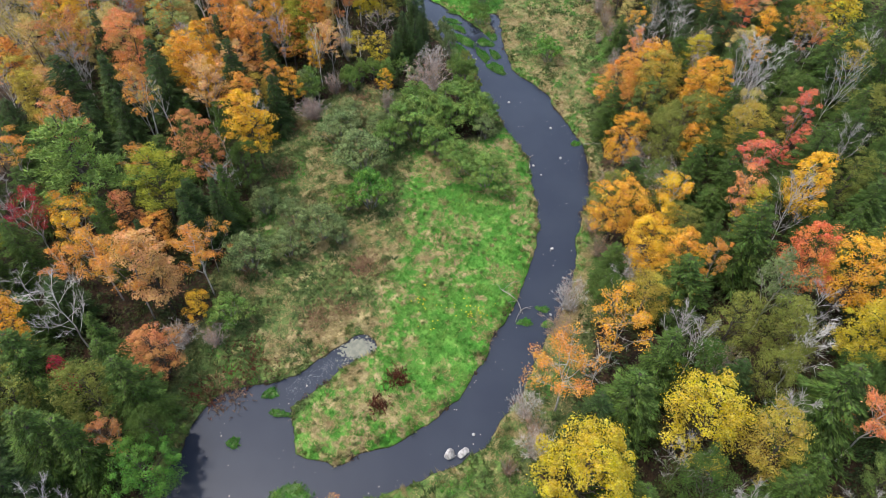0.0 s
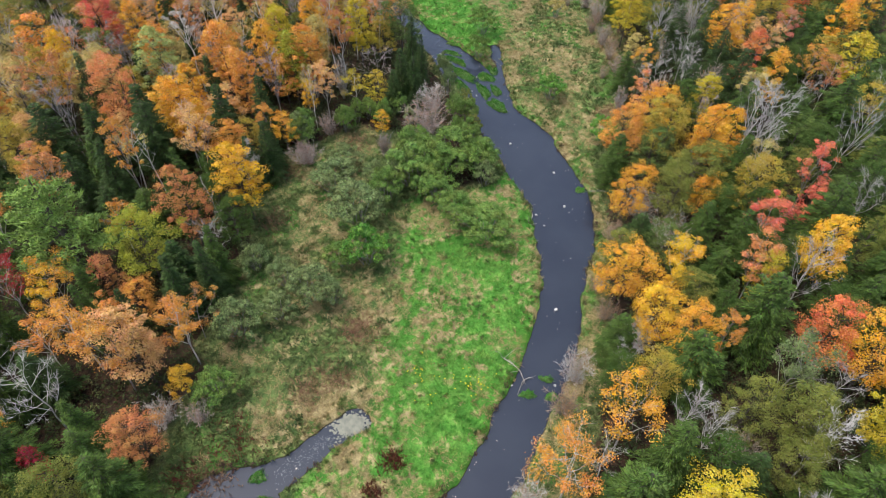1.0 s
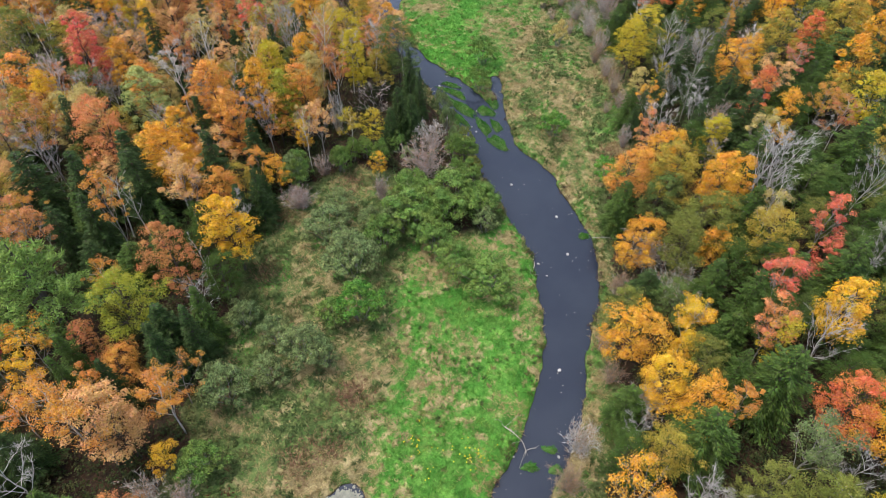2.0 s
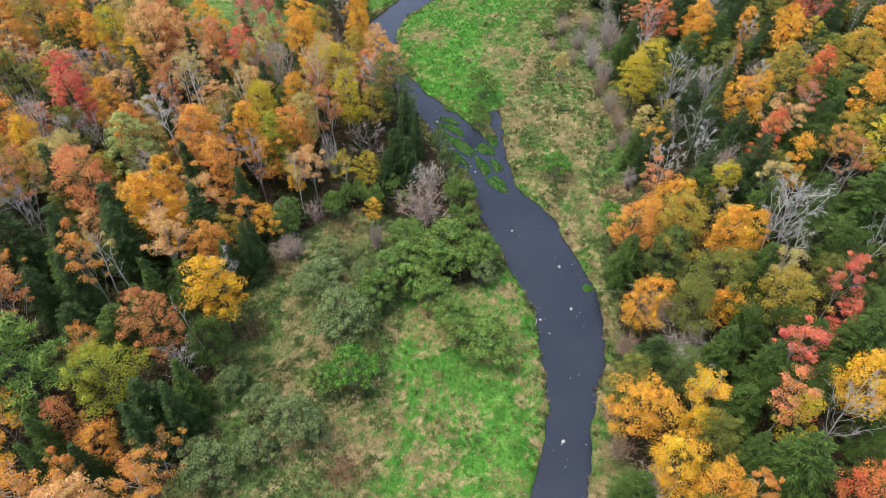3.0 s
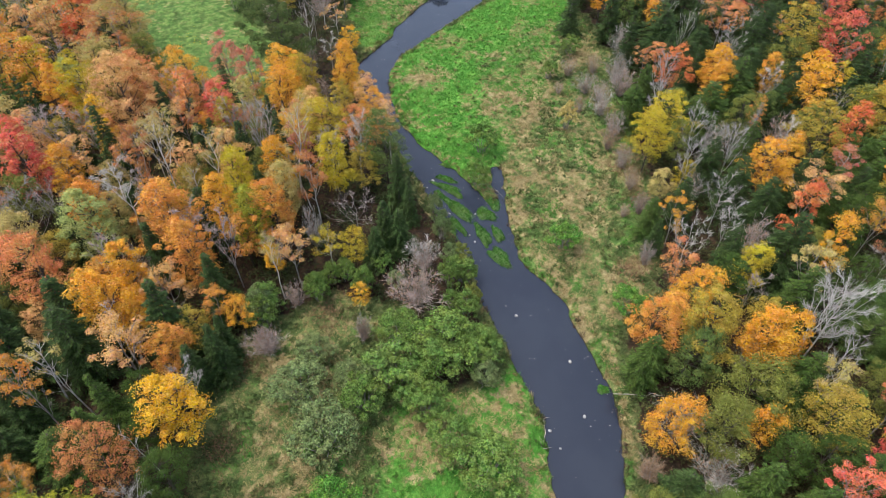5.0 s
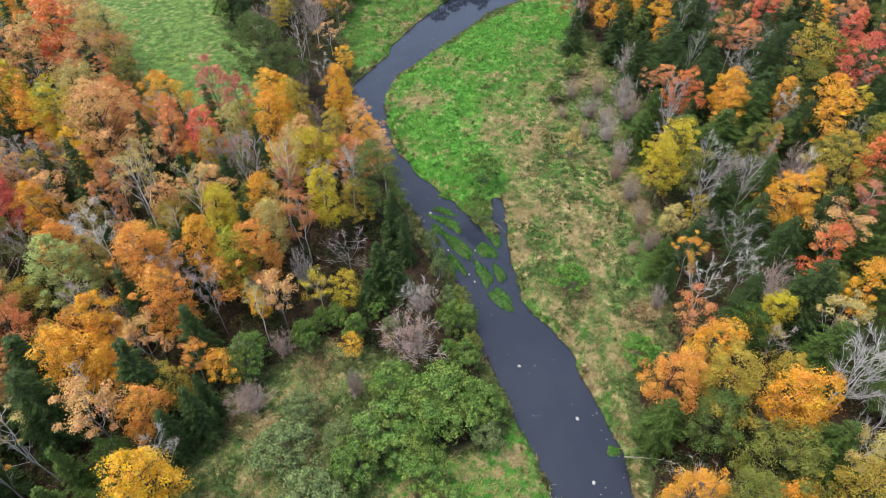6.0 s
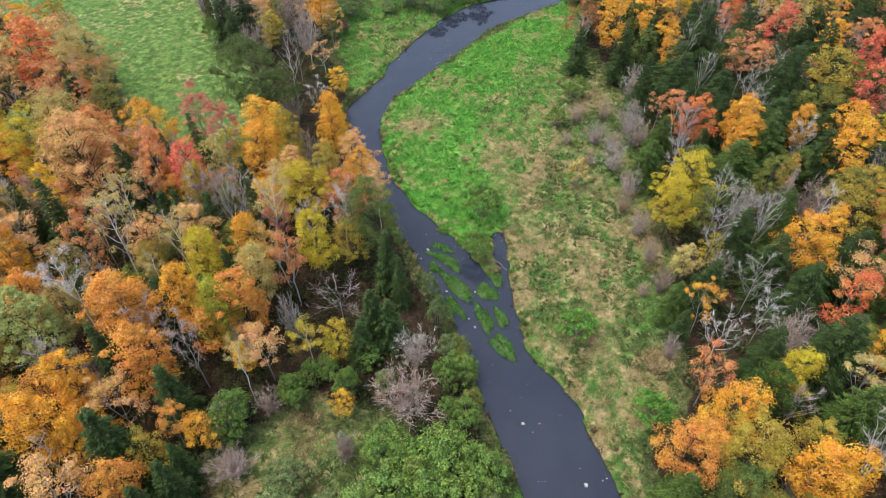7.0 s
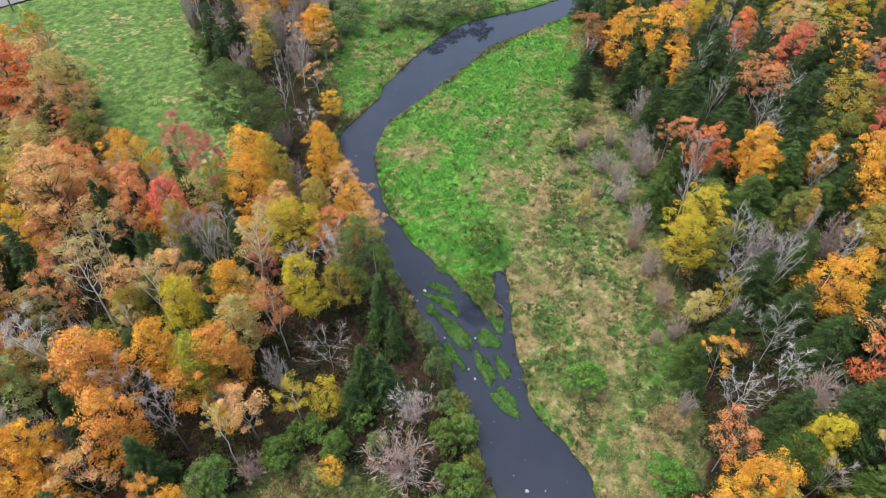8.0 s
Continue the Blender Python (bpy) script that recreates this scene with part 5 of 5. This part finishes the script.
# ---- in and on the river ----
# x, y, length, width and the way it points
ISLETS_UP = [
    (1.9, 122.9, 2.2, 0.9, -27), (1.8, 119.3, 3.9, 1.3, -30), (1.8, 117.1, 5.2, 1.4, -30), (0.7, 115.2, 2.7, 1.4, -54), (3.2, 115.6, 3.6, 1.2, -42), (3.8, 111.6, 7.0, 2.2, -52),
    (8.2, 110.4, 3.6, 2.4, -49), (7.5, 105.8, 5.2, 1.8, -71), (9.8, 105.9, 3.8, 1.5, -73), (9.8, 101.0, 4.6, 2.3, -60), (9.4, 113.3, 4.1, 1.8, -67), (3.6, 107.8, 5.1, 1.2, -59), (2.0, 108.0, 6.4, 1.3, -63),
]
ISLETS_DOWN = [(-21.4, 28.1, 1.5, 1.4), (-14.9, 22.6, 4.9, 2.4), (9.8, 43.4, 1.9, 1.1), (12.2, 45.4, 1.7, 0.9), (12.5, 43.1, 1.5, 1.1), (-18.7, 33.8, 1.8, 1.5), (-17.2, 31.4, 2.8, 0.9), (21.0, 78.4, 1.6, 1.4)]


def islet(x, y, long, wide, way, seed):
    """A low hump of mud, grown over with water weed and grass."""
    g = np.random.default_rng(seed)
    foot = tagged(new("grass_islet"), "small green grassy islet in the dark shallow water", "islet", "grassy islets")
    foot.matrix_basis = pose(x, y, 0, 0, 0, way)
    rings, sides = 6, 22
    a = np.arange(sides) * 2 * np.pi / sides
    rag = 1 + 0.16 * np.sin(a * 3 + g.uniform(0, 6)) + 0.1 * np.sin(a * 5 + g.uniform(0, 6)) + g.normal(0, 0.04, sides)
    verts = [(0, 0, 0.2)]
    for k in range(1, rings + 1):
        f = k / rings
        verts += [(math.cos(t) * f * r * long / 2, math.sin(t) * f * r * wide / 2, 0.2 - 0.32 * f ** 3) for t, r in zip(a, rag)]
    idx = np.arange(1, 1 + rings * sides).reshape(rings, sides)
    faces = [(idx[k, j], idx[k + 1, j], idx[k + 1, (j + 1) % sides], idx[k, (j + 1) % sides]) for k in range(rings - 1) for j in range(sides)]
    me = bpy.data.meshes.new("mound")
    me.from_pydata(verts, [], [tuple(map(int, f)) for f in faces] + [(0, 1 + j, 1 + (j + 1) % sides) for j in range(sides)])
    part("mound", smooth(me), SEDGE_MUD, foot)
    n = int(long * wide * 75) + 60
    t, f = g.uniform(0, 2 * np.pi, n), np.sqrt(g.uniform(0, 1, n)) * 1.02
    r = np.interp(t, np.append(a, 2 * np.pi), np.append(rag, rag[0]))
    base = np.stack([np.cos(t) * f * r * long / 2, np.sin(t) * f * r * wide / 2, 0.16 - 0.3 * f ** 3], -1)
    u = g.uniform(0, 6.28, n)
    across = np.stack([np.cos(u), np.sin(u), 0 * u], -1) * 0.06
    tip = base + np.stack([g.normal(0.14, 0.12, n), g.normal(0, 0.12, n), g.uniform(0.15, 0.42, n)], -1)
    part("grass", mesh_np("grass", np.stack([base - across, base + across, tip], 1).reshape(-1, 3), np.arange(3 * n).reshape(n, 3)), GRASS, foot)
    return foot


SEDGE_MUD = plain("weedy_mud", lin(58, 76, 40), lin(84, 108, 54), 2.5, 0.8)
for k, (x, y, a, b, way) in enumerate(ISLETS_UP):
    islet(x, y, a * 1.1, b * 1.1, way, 300 + k)
for k, (x, y, a, b) in enumerate(ISLETS_DOWN):
    islet(x, y, a, b, 15 * math.sin(k * 1.7), 340 + k)

ROCKS = [(11.3, 89.9, 0.68), (17.6, 82.5, 0.7), (18.2, 74.7, 0.7), (14.6, 55.5, 0.75), (13.1, 44.6, 0.6), (12.7, 43.0, 0.45), (3.3, 29.1, 0.55), (-0.4, 118.8, 0.8), (-1.4, 117.0, 0.5), (6.5, 110.5, 0.45), (2.4, 110.6, 0.45), (6.2, 104.2, 0.55), (-10.0, 141.2, 0.5), (5.4, 105.6, 0.55), (14.8, 70.7, 0.5), (13.9, 72.9, 0.65), (8.2, 44.6, 0.4)]


def rock(x, y, size, tall, seed, label, flat=1.0):
    """A rounded stone with chipped sides, its foot under water."""
    g = np.random.default_rng(seed)
    bm = bmesh.new()
    bmesh.ops.create_icosphere(bm, subdivisions=2, radius=0.5)
    cuts = [(Vector(g.normal(size=3)).normalized(), g.uniform(0.26, 0.4)) for _ in range(7)]
    for v in bm.verts:
        for nrm, d in cuts:
            over = v.co.dot(nrm) - d
            if over > 0:
                v.co -= nrm * over * 0.9
        v.co *= 1 + 0.06 * noise.noise(v.co * 4 + Vector((seed, 0, 0)))
        v.co.x *= size * 1.25
        v.co.y *= size * 0.9
        v.co.z *= tall * flat
    me = bpy.data.meshes.new("rock")
    bm.to_mesh(me)
    bm.free()
    me.materials.append(STONE)
    ob = tagged(new("rock", me), label, "rock", "stones in the river")
    ob.matrix_basis = pose(x, y, tall * 0.12, g.uniform(-12, 12), g.uniform(-12, 12), g.uniform(0, 360))
    return ob


for k, (x, y, s) in enumerate(ROCKS):
    rock(x, y, s * 0.68, s * 0.6, 400 + k, "small pale grey stone rising out of shallow river water")
rock(0.8, 26.9, 1.3, 1.1, 441, "large grey boulder with a pale top in the river")
rock(2.2, 27.1, 1.25, 0.6, 447, "flat white slab of rock at the river's edge")


def driftwood(name, points, girth, branches, seed, label):
    """A bleached log with broken limbs."""
    g = np.random.default_rng(seed)
    foot = tagged(new(name), label, "driftwood")
    foot.location = points[0]
    pts = np.array(points, float) - points[0]
    trunk = Tubes()
    trunk.add(pts, np.linspace(girth, girth * 0.35, len(pts)), 8)
    part("log", trunk.mesh("log"), DRIFT, foot)
    for k in range(branches):
        b = Tubes()
        s = pts[g.integers(0, len(pts))]
        e = s + g.normal(size=3) * (0.9, 0.9, 0.3) + (0, 0, 0.35)
        b.add(curve_to(g, s, e, 0.15, 5, 0.08), np.linspace(girth * 0.45, 0.015, 5), 5)
        part("branch", b.mesh("branch"), DRIFT, foot)
    return foot


driftwood("driftwood", [(7.4, 47.6, 1.0), (8.3, 46.9, 1.05), (9.2, 46.1, 0.75), (9.6, 45.3, 0.05)], 0.07, 14, 51, "bleached tangled root and branches hanging over the bank")
driftwood("fallen_log", [(22.0, 77.4, 0.75), (24.0, 77.2, 0.95), (26.0, 76.9, 1.1)], 0.06, 2, 52, "thin bleached log lying across the grassy bank")
driftwood("driftwood", [(10.4, 115.9, 0.2), (9.4, 116.5, 0.25), (8.6, 117.6, 0.3)], 0.07, 5, 53, "small dead branches caught in the side channel")
driftwood("driftwood", [(12.6, 70.6, 0.2), (13.3, 72.6, 0.15), (13.2, 74.3, 0.2)], 0.08, 6, 54, "small dead branches caught along the bank")

# ---- flowers, russet stems, foam and murky water ----


def patch(name, x, y, spread, count, tall, wide, material, label, category, seed):
    g = np.random.default_rng(seed)
    return tufts(name, x + g.normal(0, spread, count), y + g.normal(0, spread, count), g, 3, tall, wide, 0.25, material, label, category)


def flowers(x, y, spread, count, seed):
    g = np.random.default_rng(seed)
    fx, fy = x + g.normal(0, spread, count), y + g.normal(0, spread, count)
    at = np.stack([fx, fy, height(fx, fy) + g.uniform(0.35, 0.6, count)], -1)
    me = mesh_np("yellow_flowers", *cards(g, at, np.tile((0.0, 0.0, 1.0), (count, 1)) + g.normal(0, 0.2, (count, 3)), 0.22, 0.2))
    me.materials.append(PETAL)
    return tagged(new("yellow_flowers", me), "scattered yellow wildflowers among the meadow grass", "flowers", kind="stuff")


flowers(3.9, 44.2, 0.9, 34, 61)
flowers(-1.9, 45.5, 0.9, 14, 62)
flowers(-0.5, 43.6, 1.6, 12, 64)
flowers(-55.4, 165.0, 2.0, 44, 63)
patch("russet_weeds", -4.8, 35.4, 0.75, 150, 0.6, 0.14, RUSSET, "patch of dark reddish-brown dead weeds", "weeds", 71)
patch("russet_weeds", -6.7, 32.0, 0.6, 110, 0.6, 0.14, RUSSET, "patch of dark reddish-brown dead weeds", "weeds", 72)
patch("russet_weeds", -22.0, 37.5, 1.6, 160, 0.6, 0.14, RUSSET, "patch of dark reddish-brown dead weeds", "weeds", 73)
patch("russet_weeds", -26.0, 33.5, 1.0, 120, 0.6, 0.14, RUSSET, "patch of dark reddish-brown dead weeds", "weeds", 74)

DEAD_FERNS = [(-25.0, 81.5, 1.2, 260), (-25.0, 81.8, 1.0, 200), (-23.9, 70.5, 1.3, 260), (-26.3, 54.5, 1.1, 220), (-24.8, 51.1, 0.9, 160), (33.4, 121.8, 2.0, 380), (33.5, 113.1, 1.6, 300), (29.0, 97.7, 1.5, 260), (-14.4, 89.4, 1.6, 260), (-15.0, 43.7, 1.4, 240), (-11.8, 45.5, 1.0, 200), (-23.4, 33.9, 1.2, 240), (-10.4, 51.9, 1.0, 180), (-9.6, 52.1, 1.3, 260)]
for k, (x, y, spread, count) in enumerate(DEAD_FERNS):
    patch("dead_ferns", x, y, spread, count, 0.42, 0.13, FERN, "patch of dead pinkish-tan ferns and grass", "ferns", 90 + k)


def flakes(name, x, y, size, g, material, label, category):
    """Thin ragged flakes that float on the water."""
    n = len(x)
    a = np.linspace(0, 2 * np.pi, 6)[:5][None] + g.uniform(0, 6.28, (n, 1))
    r = size[:, None] * g.uniform(0.5, 1.2, (n, 5))
    rim = np.stack([x[:, None] + np.cos(a) * r, y[:, None] + np.sin(a) * r, np.repeat(0.006 + 0.045 * g.permutation(n)[:, None] / n, 5, 1)], -1)
    me = mesh_np(name, rim.reshape(-1, 3), np.arange(5 * n).reshape(n, 5))
    me.materials.append(material)
    return tagged(new(name, me), label, category, kind="stuff")


FOAM = plain("grey_foam", lin(76, 80, 84), lin(108, 112, 114), 4.0, 0.6)
SILT = plain("murky_tan", lin(90, 90, 78), lin(116, 114, 98), 1.5, 0.35)
FLOATING = plain("floating_leaves", lin(110, 104, 96), lin(190, 180, 164), 0.7, 0.7)
g = np.random.default_rng(81)
n = 420
t = g.uniform(0, 1, n)
x, y = -16.5 + 5.5 * t + g.normal(0, 0.55, n), 34.0 + 4.6 * t + g.normal(0, 0.5, n)
flakes("foam", x, y, g.uniform(0.01, 0.07, n), g, FOAM, "grey foam drifting on the still backwater", "foam")
# tan flakes added to stand in for murky shallow water
n = 900
x, y = -9.7 + g.normal(0, 0.8, n), 39.6 + g.normal(0, 0.65, n)
flakes("scum", x, y, g.uniform(0.06, 0.22, n), g, SILT, "tan flakes standing in for murky shallow water in the backwater", "scum")
x, y = g.uniform(-28, 40, 9000), g.uniform(14, 210, 9000)
w = shore(x, y)
keep = (w < -0.3) & (g.uniform(0, 1, 9000) < 0.12 + 0.75 * soft(w, -1.6, -0.4) * (grain(x, y, 5.0, 41) > 0.1))
flakes("floating_leaves", x[keep], y[keep], g.uniform(0.03, 0.09, int(keep.sum())), g, FLOATING, "pale fallen leaves floating on the dark river", "leaves")

# ---- road beyond the field ----
def road():
    a, b = np.array([-135.0, 184.5]), np.array([-82.0, 228.5])
    way = unit(b - a)
    side = np.array([-way[1], way[0]])
    rows = []
    for t in np.linspace(0, 1, 40):
        p = a + (b - a) * t
        for s, up in ((-0.4, 0.0), (0.0, 0.1), (3.0, 0.16), (6.0, 0.1), (6.4, 0.0)):
            q = p + side * s
            rows.append((*q, float(height(*p)) + 0.35 + up))
    i = np.arange(200).reshape(40, 5)
    me = smooth(mesh_np("road", rows, np.stack([i[:-1, :-1], i[1:, :-1], i[1:, 1:], i[:-1, 1:]], -1).reshape(-1, 4)))
    me.materials.append(ASPHALT)
    tagged(new("road", me), "worn grey asphalt road beside the green field", "road", kind="structure")


road()


def utility_pole(x, y):
    z = float(height(x, y))
    foot = tagged(new("utility_pole"), "dark wooden utility pole standing at the roadside", "pole")
    foot.location = (x, y, z)
    shaft = Tubes()
    shaft.add([(0, 0, -0.5), (0, 0, 5), (0, 0, 10)], (0.16, 0.14, 0.11), 12)
    part("shaft", shaft.mesh("shaft"), POLE_WOOD, foot)
    wire = Tubes()
    wire.add([(0, 0, 8.5), (3.6, -1.5, 0.0)], (0.012, 0.012), 5)
    guy = part("guy_wire", wire.mesh("guy_wire"), WIRE, foot)
    guard = Tubes()
    guard.add([(2.7, -1.125, 2.1), (3.6, -1.5, 0.02)], (0.05, 0.05), 8)
    part("guard", guard.mesh("guard"), YELLOW_GUARD, guy, "bright yellow plastic guard")


utility_pole(-101.5, 207.0)
